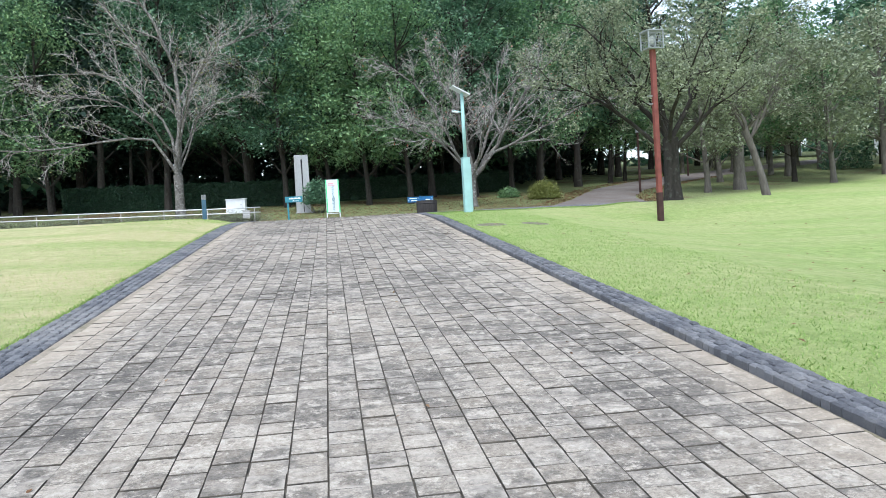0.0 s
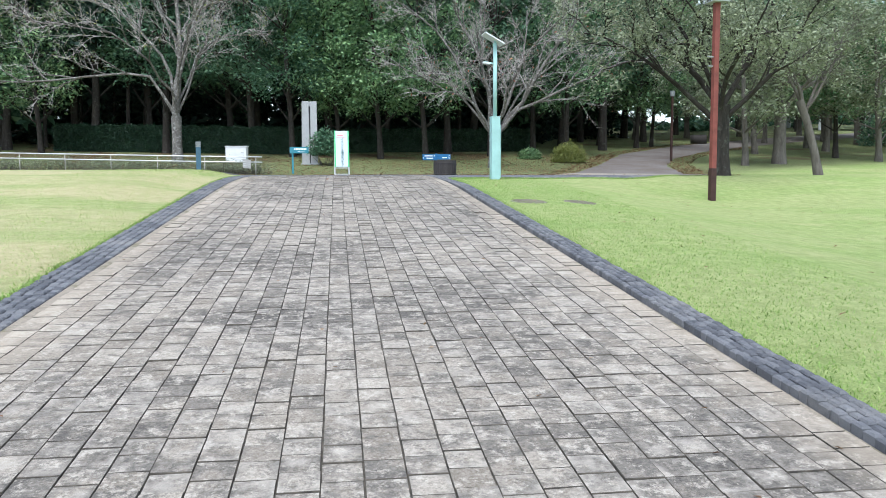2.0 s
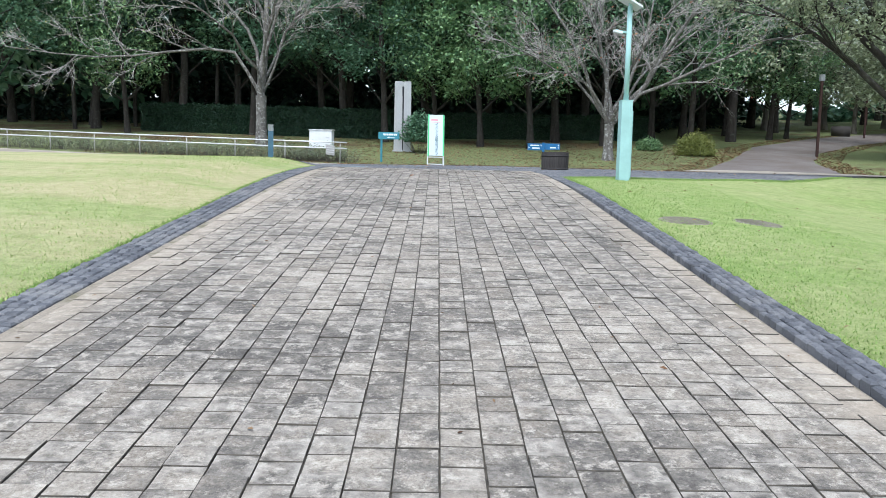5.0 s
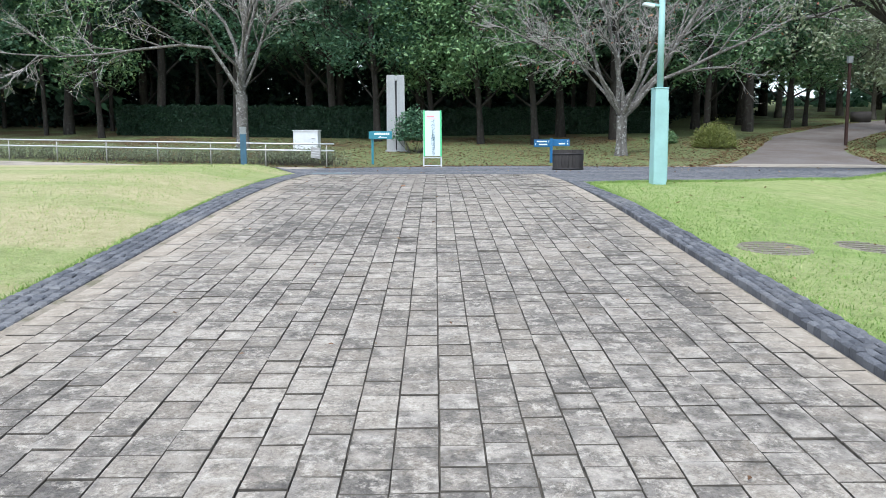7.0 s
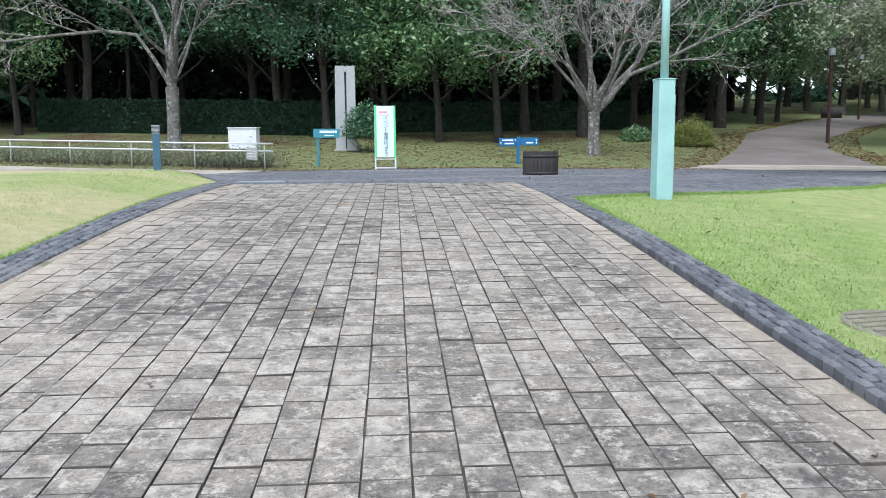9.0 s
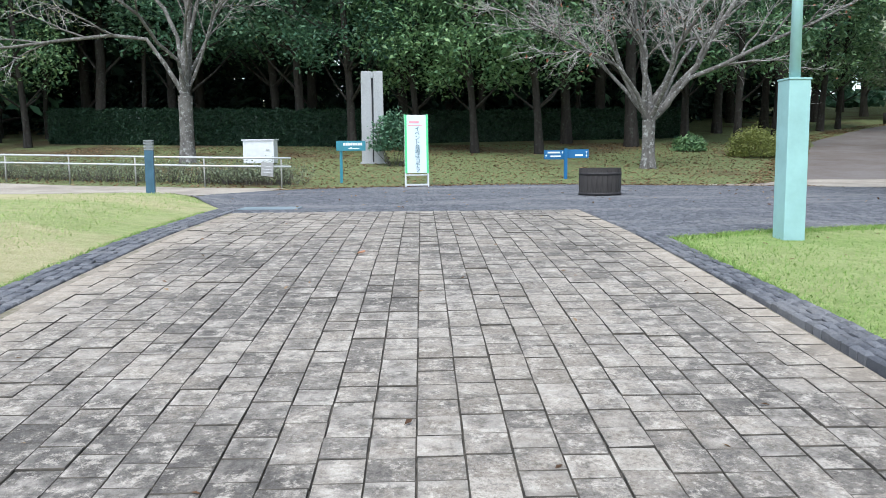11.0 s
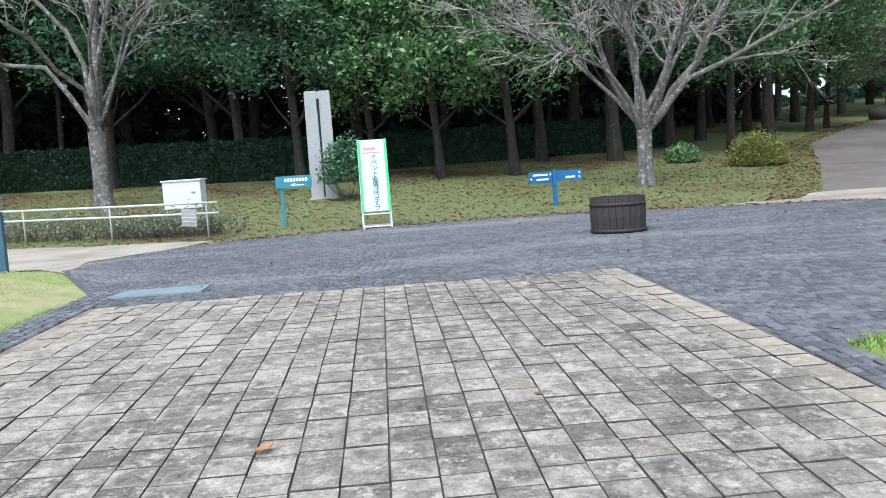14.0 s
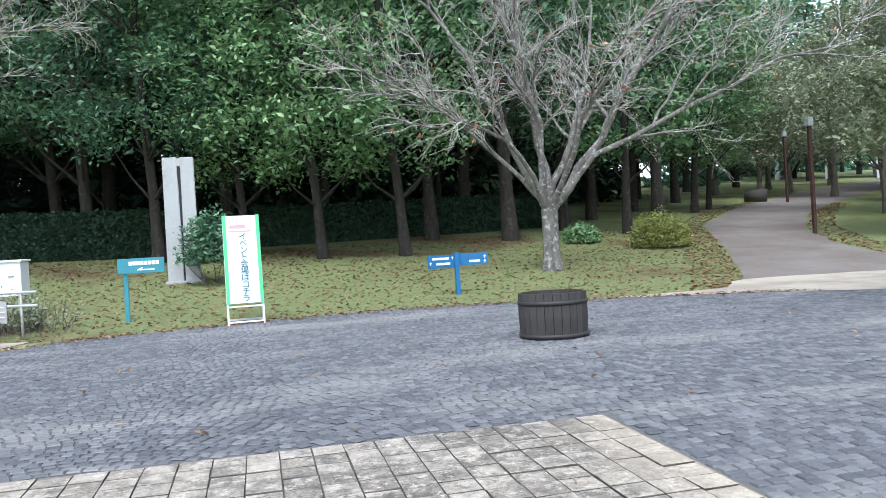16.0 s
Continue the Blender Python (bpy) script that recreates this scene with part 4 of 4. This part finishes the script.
box_part("arrow", o, (0.30, 0.008, 0.022), (0.36, -0.078, 0.925), WHITE_INK, 0.001)
box_part("arrow", o, (0.10, 0.008, 0.02), (0.26, -0.078, 0.942), WHITE_INK, 0.001, (0, -25, 0))

o = thing("direction_sign", stand(4.6, 37.35), "blue two-winged direction sign on one post in the grass", "sign")
box_part("post", o, (0.09, 0.09, 0.98), (0, 0, 0.36), BLUE, 0.008)
box_part("board", o, (0.60, 0.03, 0.26), (-0.32, -0.02, 0.68), BLUE, 0.005, (0, 0, 8))
box_part("board", o, (0.60, 0.03, 0.24), (0.34, -0.02, 0.70), BLUE, 0.005, (0, 0, -12))
for sx, turn, rows in ((-0.32, 8, ((0.74, 0.36, -0.02), (0.635, 0.30, 0.03))), (0.34, -12, ((0.75, 0.16, 0.06), (0.66, 0.22, 0.03)))):
    for z, w, dx in rows:
        box_part("letter", o, (w, 0.006, 0.045), (sx + dx, -0.04 - 0.0 * dx, z), WHITE_INK, 0.001, (0, 0, turn))
    for z in (0.74, 0.645):
        ax = sx + (0.23 if sx > 0 or z > 0.7 else -0.24)
        ay = -0.04 + (ax - sx) * math.tan(radians(turn))
        box_part("arrow", o, (0.014, 0.006, 0.06), (ax, ay, z), WHITE_INK, 0.001, (0, 0, turn))
        for s in (-1, 1):
            box_part("arrow", o, (0.012, 0.006, 0.035), (ax + s * 0.012, ay, z + 0.018), WHITE_INK, 0.001, (0, -40 * s, turn))


# ---- half-barrel planter ----
o = thing("planter", stand(4.1, 30.85), "weathered dark half-barrel planter with iron hoops on the setts", "planter")
staves, R, H = 26, 0.415, 0.565
bm = bmesh.new()
w = 2 * math.pi * R / staves
prof = []
for z, r in ((0.0, R * 0.96), (H * 0.5, R), (H, R * 0.985)):
    for y in (0.0, -0.035):
        for sx in (-0.47, 0.47):
            prof.append(bm.verts.new((sx * w * r / R, -(r + y) + R, z)))
for lv in (0, 1):
    a = lv * 4
    for i, j in ((0, 1), (1, 3), (3, 2), (2, 0)):
        bm.faces.new((prof[a + i], prof[a + j], prof[a + 4 + j], prof[a + 4 + i]))
bm.faces.new((prof[0], prof[2], prof[3], prof[1]))
bm.faces.new((prof[8], prof[9], prof[11], prof[10]))
bmesh.ops.recalc_face_normals(bm, faces=bm.faces[:])
stave_me = finish(bm, "stave", BARREL)
for i in range(staves):
    ob = new("stave", stave_me)
    ob.parent = o
    ob.matrix_basis = pose(0, 0, 0, 0, 0, 360 * i / staves) @ Matrix.Translation((0, -R, 0))
for z0, z1 in ((0.035, 0.085), (H - 0.14, H - 0.09)):
    bm = bmesh.new()
    ring = [[bm.verts.new((math.cos(a) * r, math.sin(a) * r, z)) for a in (2 * math.pi * i / 48 for i in range(48))] for r, z in ((R - 0.01, z0), (R + 0.006, z0), (R + 0.006, z1), (R - 0.01, z1))]
    for a, b in zip(ring, ring[1:]):
        for i in range(48):
            bm.faces.new((a[i], a[(i + 1) % 48], b[(i + 1) % 48], b[i]))
    ob = new("hoop", finish(bm, "hoop", IRON, True))
    ob.parent = o
bm = bmesh.new()
bmesh.ops.create_cone(bm, cap_ends=True, segments=40, radius1=R - 0.045, radius2=R - 0.045, depth=H - 0.09, matrix=Matrix.Translation((0, 0, (H - 0.09) / 2 + 0.01)))
ob = new("soil", finish(bm, "soil", SOIL))
ob.parent = o


# ---- solar lamp pole ----
o = thing("solar_lamp", stand(4.46, 23.5, 4), "pale teal steel pole lamp with boxed base and tilted solar panel", "lamp")
box_part("base_box", o, (0.235, 0.235, 1.72), (0, 0, 0.80), TEAL, 0.014)
box_part("base_cap", o, (0.25, 0.25, 0.02), (0, 0, 1.67), TEAL, 0.006)
box_part("side_duct", o, (0.05, 0.12, 1.42), (0.14, 0.03, 0.75), TEAL, 0.008)
tube_part("pole", o, [(0, 0, 1.6), (0, 0, 3.62)], [0.057, 0.052], TEAL, 16)
box_part("panel", o, (0.60, 0.45, 0.035), (-0.06, 0, 3.72), PANEL, 0.006, (0, 28, 0))
box_part("bracket", o, (0.06, 0.06, 0.16), (0, 0, 3.62), TEAL, 0.006)
box_part("lamp_arm", o, (0.26, 0.05, 0.04), (-0.16, 0, 3.10), TEAL, 0.008, (0, 10, 0))
box_part("lamp_head", o, (0.20, 0.10, 0.05), (-0.24, 0, 3.09), PANEL, 0.012, (0, 10, 0))


# ---- tall red lamp ----
o = thing("lamp_post", stand(10.6, 23.3, 6), "tall red-brown square lamp post with a caged lantern", "lamp")
box_part("base", o, (0.16, 0.16, 1.0), (0, 0, 0.40), RUST_DARK, 0.012)
box_part("post", o, (0.145, 0.145, 4.6), (0, 0, 3.12), RUST, 0.012)
box_part("clip", o, (0.32, 0.03, 0.03), (-0.1, 0, 3.95), LOUVRE, 0.004)
box_part("clip", o, (0.26, 0.03, 0.03), (-0.08, 0, 3.70), LOUVRE, 0.004)
box_part("plate", o, (0.5, 0.5, 0.03), (0, 0, 5.42), LOUVRE, 0.006)
box_part("plate", o, (0.56, 0.56, 0.04), (0, 0, 5.97), LOUVRE, 0.006)
for sx in (-0.25, 0.25):
    for sy in (-0.25, 0.25):
        box_part("bar", o, (0.035, 0.035, 0.56), (sx, sy, 5.70), LOUVRE, 0.004)
for i in range(1, 6):
    for sy in (-0.25, 0.25):
        box_part("wire", o, (0.008, 0.008, 0.54), (-0.25 + i * 0.5 / 6, sy, 5.70), LOUVRE, 0.001)
        box_part("wire", o, (0.5, 0.008, 0.008), (0, sy, 5.42 + i * 0.55 / 6), LOUVRE, 0.001)
bm = bmesh.new()
bmesh.ops.create_uvsphere(bm, u_segments=16, v_segments=10, radius=0.085, matrix=Matrix.Translation((0, 0, 5.72)) @ Matrix.Diagonal((1, 1, 1.5, 1)))
ob = new("bulb", finish(bm, "bulb", BULB, True))
ob.parent = o


# ---- bollard lamp ----
o = thing("bollard_lamp", stand(-4.33, 29.55, 12), "slate-blue square bollard lamp with grey louvres on the lawn edge", "lamp")
box_part("body", o, (0.15, 0.15, 0.86), (0, 0, 0.33), NAVY, 0.01)
for i in range(6):
    box_part("louvre", o, (0.16, 0.16, 0.014), (0, 0, 0.775 + i * 0.026), LOUVRE, 0.003)
box_part("core", o, (0.09, 0.09, 0.18), (0, 0, 0.83), GREYPANEL, 0.004)
box_part("cap", o, (0.165, 0.165, 0.02), (0, 0, 0.932), LOUVRE, 0.004)

# ---- brown posts by the asphalt path ----
for x, y in ((18.6, 44.2), (28.6, 58.6)):
    o = thing("lamp_post", stand(x, y), "slim dark brown lamp post beside the asphalt path", "lamp", "path lamps")
    box_part("post", o, (0.11, 0.11, 3.7), (0, 0, 1.75), RUST_DARK, 0.01)
    box_part("lantern", o, (0.2, 0.2, 0.3), (0, 0, 3.7), LOUVRE, 0.02)

# far things up the path
o = thing("far_planter", stand(28.0, 60.5), "dark half-barrel planter far up the path", "planter")
tube_part("tub", o, [(0, 0, -0.1), (0, 0, 0.65)], [0.6, 0.62], BARREL, 20)
o = thing("pavilion", stand(62, 92, -40), "pale low roof seen between far trees", "building")
box_part("roof", o, (16, 9, 0.35), (0, 0, 2.9), DISTANT_ROOF, 0.05)
for sx in (-7, -2.3, 2.3, 7):
    for sy in (-3.8, 3.8):
        box_part("pillar", o, (0.4, 0.4, 4.2), (sx, sy, 0.75), DISTANT_ROOF, 0.03)


# ---- covers in the lawn and on the plaza ----
def lid(x, y, r, turn, label):
    o = thing("manhole_cover", slope_matrix(x, y, -0.026, turn), label, "cover")
    tube_part("rim", o, [(0, 0, -0.03), (0, 0, 0.022)], [r * 1.08, r * 1.06], EDGE_SAND, 28)
    tube_part("plate", o, [(0, 0, -0.02), (0, 0, 0.03)], [r, r], LID, 28)
    for i in range(-3, 4):
        w = math.sqrt(max(0.02, 1 - (i / 4) ** 2)) * r * 1.7
        box_part("rib", o, (w, 0.025, 0.012), (0, i * r / 4, 0.034), LID, 0.003)


lid(3.84, 17.2, 0.34, 0.2, "round brown iron manhole cover sunk in the lawn")
lid(4.95, 17.5, 0.32, 0.5, "round iron cover half hidden in the grass")
o = thing("cover_plate", slope_matrix(-1.85, 27.7, 0.030), "flat grey-blue steel cover plate among the setts", "cover")
box_part("plate", o, (0.95, 0.5, 0.03), (0, 0, -0.004), GREYBLUE, 0.004)


# ---- loose leaves and grass ----
def litter(name, count, area, size, mat, seed, label, lift=0.012):
    rng = random.Random(seed)
    pts = []
    while len(pts) < count:
        x, y = rng.uniform(area[0], area[1]), rng.uniform(area[2], area[3])
        if area[4](x, y):
            pts.append((x, y, height(x, y) + lift + rng.uniform(0, 0.012)))
    ob = new(name, leaf_mesh(name, seed, np.array(pts), 0.002, size, mat, 3.0))
    return tagged(ob, label, "leaves", kind="stuff")


hard = lambda x, y: inside(x, y, PLAZA) or inside(x, y, ROADWAY) or inside(x, y, SANDPATH)
litter("fallen_leaves", 14000, (-14, 18, 35.4, 49, lambda x, y: not hard(x, y)), 0.05, LEAF_DEAD, 91, "brown fallen leaves scattered on the mossy grass")
litter("fallen_leaves", 3000, (8, 30, 34, 60, lambda x, y: not inside(x, y, ROADWAY) and (inside(x - 1.3, y, ROADWAY) or inside(x + 1.3, y, ROADWAY))), 0.06, LEAF_DEAD, 92, "drift of brown leaves along the asphalt path")
litter("fallen_leaves", 140, (-3, 12, 27, 36, lambda x, y: inside(x, y, PLAZA)), 0.035, LEAF_DEAD, 93, "few dry leaves on the setts", 0.045)
litter("fallen_leaves", 900, (-3, 10, 33, 36.2, lambda x, y: inside(x, y, PLAZA) and not inside(x, y + 0.35, PLAZA)), 0.04, LEAF_DEAD, 96, "brown leaves swept to the edge of the setts", 0.04)
litter("fallen_leaves", 130, (-2.2, 2.8, 1, 26.8, lambda x, y: True), 0.022, LEAF_DEAD, 94, "few crumbs of dry leaf on the pavers", 0.034)
litter("fallen_leaves", 260, (3.4, 16, 2, 26, lambda x, y: not hard(x, y)), 0.03, LEAF_DEAD, 95, "few dry leaves on the lawn", 0.03)


o = thing("fallen_leaf", slope_matrix(-0.02, 22.6, 0.034, 0.6) @ Matrix.Scale(0.62, 4), "single curled red-brown leaf on the pavers", "leaf")
bm = bmesh.new()
rows = []
for i in range(7):
    f = i / 6
    w = 0.045 * math.sin(math.pi * (0.06 + 0.9 * f)) * (1.25 if i % 2 else 0.85)
    rows.append([bm.verts.new((0.13 * f - 0.065, sy * w, 0.004 + 0.022 * abs(sy) + 0.018 * f * f)) for sy in (-1, 0, 1)])
for a, b in zip(rows, rows[1:]):
    for i in (0, 1):
        bm.faces.new((a[i], b[i], b[i + 1], a[i + 1]))
ob = new("blade", finish(bm, "blade", LEAF_RED, True))
ob.parent = o
tube_part("stalk", o, [(-0.065, 0, 0.005), (-0.10, 0.01, 0.012)], [0.002, 0.0015], LEAF_DEAD, 6)


def blades(name, count, x0, x1, y0, y1, tall, seed, edge, label):
    """Short grass, thicker towards the edge of the walk."""
    rng = np.random.default_rng(seed)
    d = rng.random(count) ** 2.2
    x = x0 + (x1 - x0) * d if edge == "low" else x1 - (x1 - x0) * d
    y = rng.uniform(y0, y1, count)
    keep = np.array([not inside(a, b, PLAZA) for a, b in zip(x, y)])
    x, y = x[keep], y[keep]
    g = np.array([height(a, b) for a, b in zip(x, y)])
    n = len(x)
    a = rng.uniform(0, 2 * np.pi, n)
    h = tall * rng.uniform(0.5, 1.3, n)
    wdt = 0.004 + 0.003 * rng.random(n)
    lean = rng.normal(0, 0.55, (n, 2)) * h[:, None]
    base = np.stack([x, y, g - 0.004], 1)
    side = np.stack([np.cos(a) * wdt, np.sin(a) * wdt, np.zeros(n)], 1)
    tip = base + np.stack([lean[:, 0], lean[:, 1], h], 1)
    q = np.stack([base - side, base + side, tip + side * 0.2, tip - side * 0.2], 1)
    dry = 0.35 if x1 < 0 else 0.0
    ob = new(name, fast_quads(name, q, BLADE, np.clip(rng.beta(2, 3, n) + dry + 0.15 * (rng.random(n) < 0.15), 0, 0.99)))
    return tagged(ob, label, "grass", kind="stuff")


blades("grass", 42000, KERB_R - 0.01, 6.2, 3.0, 27.0, 0.022, 1, "low", "short green grass beside the walk")
blades("grass", 34000, -6.0, KERB_L + 0.01, 4.0, 30.0, 0.022, 2, "high", "short straw-green grass beside the walk")


def fringe(name, way, count, wide, tall, seed, label):
    """Longer grass leaning over the edge of the paving."""
    rng = np.random.default_rng(seed)
    a = rng.integers(0, len(way) - 1, count)
    p, q = np.array(way)[a], np.array(way)[a + 1]
    at = p + (q - p) * rng.random((count, 1)) + rng.normal(0, wide, (count, 2))
    g = np.array([height(x, y) for x, y in at]) + 0.005
    base = np.column_stack([at, g])
    h = tall * rng.uniform(0.5, 1.3, count)
    turn = rng.uniform(0, 2 * np.pi, count)
    side = np.column_stack([np.cos(turn), np.sin(turn), np.zeros(count)]) * 0.006
    tip = base + np.column_stack([rng.normal(0, 0.5, (count, 2)) * h[:, None], h])
    quads = np.stack([base - side, base + side, tip + side * 0.2, tip - side * 0.2], 1)
    ob = new(name, fast_quads(name, quads, BLADE, np.clip(rng.beta(2, 3, count) + 0.3 * (rng.random(count) < 0.2), 0, 0.99)))
    return tagged(ob, label, "grass", kind="stuff")


fringe("grass", [(3.16, 23.4), (4.3, 23.92), (5.35, 24.3), (6.4, 24.7), (7.8, 25.4), (9.2, 26.15), (10.5, 27.2), (11.8, 28.3)], 9000, 0.07, 0.03, 21, "ragged grass along the edge of the setts")
fringe("grass", [(KERB_R + 0.02, 3.0 + 1.0 * i) for i in range(21)], 12000, 0.025, 0.05, 22, "ragged grass growing over the raised edging")
fringe("grass", [(KERB_L - 0.02, 3.0 + 1.0 * i) for i in range(25)], 9000, 0.03, 0.04, 23, "dry grass growing over the edging")


# ---- pieces: pavers and setts ----
def piece_mesh(name, w, d, h, chamfer, mat, inset=0.0):
    bm = bmesh.new()
    lo = [bm.verts.new((sx * w / 2, sy * d / 2, -h)) for sx, sy in ((-1, -1), (1, -1), (1, 1), (-1, 1))]
    mid = [bm.verts.new((sx * w / 2, sy * d / 2, -chamfer)) for sx, sy in ((-1, -1), (1, -1), (1, 1), (-1, 1))]
    hi = [bm.verts.new((sx * (w / 2 - chamfer), sy * (d / 2 - chamfer), 0)) for sx, sy in ((-1, -1), (1, -1), (1, 1), (-1, 1))]
    for a, b in ((lo, mid), (mid, hi)):
        for i in range(4):
            bm.faces.new((a[i], a[(i + 1) % 4], b[(i + 1) % 4], b[i]))
    if inset:
        core = [bm.verts.new((sx * (w / 2 - inset), sy * (d / 2 - inset), 0.0008)) for sx, sy in ((-1, -1), (1, -1), (1, 1), (-1, 1))]
        for i in range(4):
            bm.faces.new((hi[i], hi[(i + 1) % 4], core[(i + 1) % 4], core[i]))
        hi = core
    bm.faces.new(hi)
    me = finish(bm, name, mat)
    if inset:
        me.materials.append(JOINT)
        me.polygons.foreach_set("material_index", [1] * 8 + [0] * 5)
        at = me.attributes.new("rim", "FLOAT", "POINT")
        at.data.foreach_set("value", [1.0] * 12 + [0.0] * 4)
    return me


def joined_pieces(name, parent, spots, chamfer, h, mat, seed, label, inset=0.0):
    """spots: x, y, width, depth, turn, lift. Pieces too many to pick apart, in one mesh."""
    rng = random.Random(seed)
    v, f, tones = [], [], []
    for x, y, w, d, turn, lift in spots:
        c, s = math.cos(turn), math.sin(turn)
        tx, ty = rng.gauss(0, 0.009), rng.gauss(0, 0.009)
        o = len(v)
        rings = ((0, -h), (0, -chamfer), (chamfer, 0)) if h else ((0, -chamfer), (chamfer, 0))
        rings += ((inset, 0.0008),) if inset else ()
        for dw, dz in rings:
            for sx, sy in ((-1, -1), (1, -1), (1, 1), (-1, 1)):
                a, b = sx * (w / 2 - dw), sy * (d / 2 - dw)
                px, py = x + a * c - b * s, y + a * s + b * c
                v.append((px, py, height(px, py) + lift + dz + a * tx + b * ty))
        for k in range(0, 4 * len(rings) - 4, 4):
            for i in range(4):
                f.append((o + k + i, o + k + (i + 1) % 4, o + k + 4 + (i + 1) % 4, o + k + 4 + i))
        top = o + 4 * len(rings) - 4
        f.append((top, top + 1, top + 2, top + 3))
        tones += [rng.random()] * (4 * len(rings) - 3)
    ob = new(name, mesh_from(name, v, f, mat, False, tones))
    if inset:
        ob.data.materials.append(JOINT)
        ob.data.polygons.foreach_set("material_index", ([1] * 8 + [0] * 5) * len(spots))
        at = ob.data.attributes.new("rim", "FLOAT", "POINT")
        at.data.foreach_set("value", ([1.0] * 12 + [0.0] * 4) * len(spots))
    ob.parent = parent
    return tagged(ob, label, kind="stuff")


COLS = 26
TILE = (PATH_R - 0.015 - (PATH_L + 0.08)) / COLS
rng = random.Random(2)
single, many = [], []
for cidx in range(COLS):
    x = PATH_L + 0.08 + TILE * (cidx + 0.5)
    pitch = TILE * (1 + rng.gauss(0, 0.006))
    y = PATH_END - TILE / 2
    while y > -6:
        gap = 0.0055
        spot = (x + rng.gauss(0, 0.0012), y, TILE - gap, pitch - gap * 0.95, rng.gauss(0, 0.005), 0.028 + rng.gauss(0, 0.0022))
        (single if 20.9 < y < 23.2 else many).append(spot)
        y -= pitch
paver_me = piece_mesh("paver", TILE - 0.0055, TILE - 0.0052, 0.03, 0.0022, PAVER, 0.05)
for x, y, w, d, turn, lift in single:
    ob = new("paver", paver_me)
    ob.parent = path_base
    ob.matrix_basis = slope_matrix(x, y, lift, turn)
joined_pieces("pavers", path_base, many, 0.0022, 0.03, PAVER, 4, "square concrete pavers", 0.05)

# kerb setts, four rows on each side
for nm, a, b in (("kerb_west", KERB_L, PATH_L), ("kerb_east", PATH_R, KERB_R)):
    one, rest = [], []
    w = (b - a) / 4
    proud = 0.045 if a > 0 else 0.0
    for r in range(4):
        y = -6 + 0.05 * r
        end = 28.0 if a < 0 else 23.6
        while y < end:
            d = 0.092 * rng.uniform(0.85, 1.18)
            s = (a + w * (r + 0.5) + rng.gauss(0, 0.003), y + d / 2, w - 0.010, d - 0.010, rng.gauss(0, 0.03), 0.042 + proud * (1 - ease((y - 19.5) / 2.5)) + rng.gauss(0, 0.004))
            (one if 20.9 < y < 23.4 else rest).append(s)
            y += d
    me = piece_mesh("sett", w - 0.010, 0.082, 0.09, 0.008, SETT)
    for x, y, ww, d, turn, lift in one:
        ob = new("sett", me)
        ob.parent = kerbs[nm]
        ob.matrix_basis = slope_matrix(x, y, lift, turn) @ Matrix.Diagonal((1, d / 0.082, 1, 1))
    joined_pieces("setts", kerbs[nm], rest, 0.012, 0.075, SETT, 6, "dark granite setts")

# plaza setts: arcs in the west, straight rows in the east
one, rest = [], []
ARC = 2.6
for r in range(-6, 146):
    x = -4.4
    while x < 13.2:
        w = 0.092 * rng.uniform(0.88, 1.15)
        x += w
        cx = x - w / 2
        bend = 1 - ease((cx - 1.6) / 1.2)
        u = ((cx + 4.4) % ARC) / ARC - 0.5
        y = 24.0 + r * 0.0855 + bend * (0.62 * math.cos(u * math.pi) - 0.3) + 0.012 * math.sin(cx * 1.7)
        turn = bend * math.atan(-0.62 * math.pi / ARC * math.sin(u * math.pi)) * 0.9
        if not inside(cx, y, PLAZA) or not inside(cx - 0.05, y - 0.05, PLAZA) or not inside(cx + 0.05, y + 0.02, PLAZA):
            continue
        s = (cx + rng.gauss(0, 0.003), y + rng.gauss(0, 0.004), w - 0.009, 0.077 * rng.uniform(0.94, 1.04), turn + rng.gauss(0, 0.05), 0.029 + rng.gauss(0, 0.002))
        (one if 2.9 < cx < 4.3 and 24.2 < y < 26.2 and len(one) < 300 else rest).append(s)
me = piece_mesh("sett", 0.083, 0.077, 0.03, 0.008, SETT)
for x, y, w, d, turn, lift in one:
    ob = new("sett", me)
    ob.parent = plaza
    ob.matrix_basis = slope_matrix(x, y, lift, turn) @ Matrix.Diagonal((w / 0.083, 1, 1, 1))
joined_pieces("setts", plaza, rest, 0.008, 0.0, SETT, 8, "dark granite setts laid in arcs")
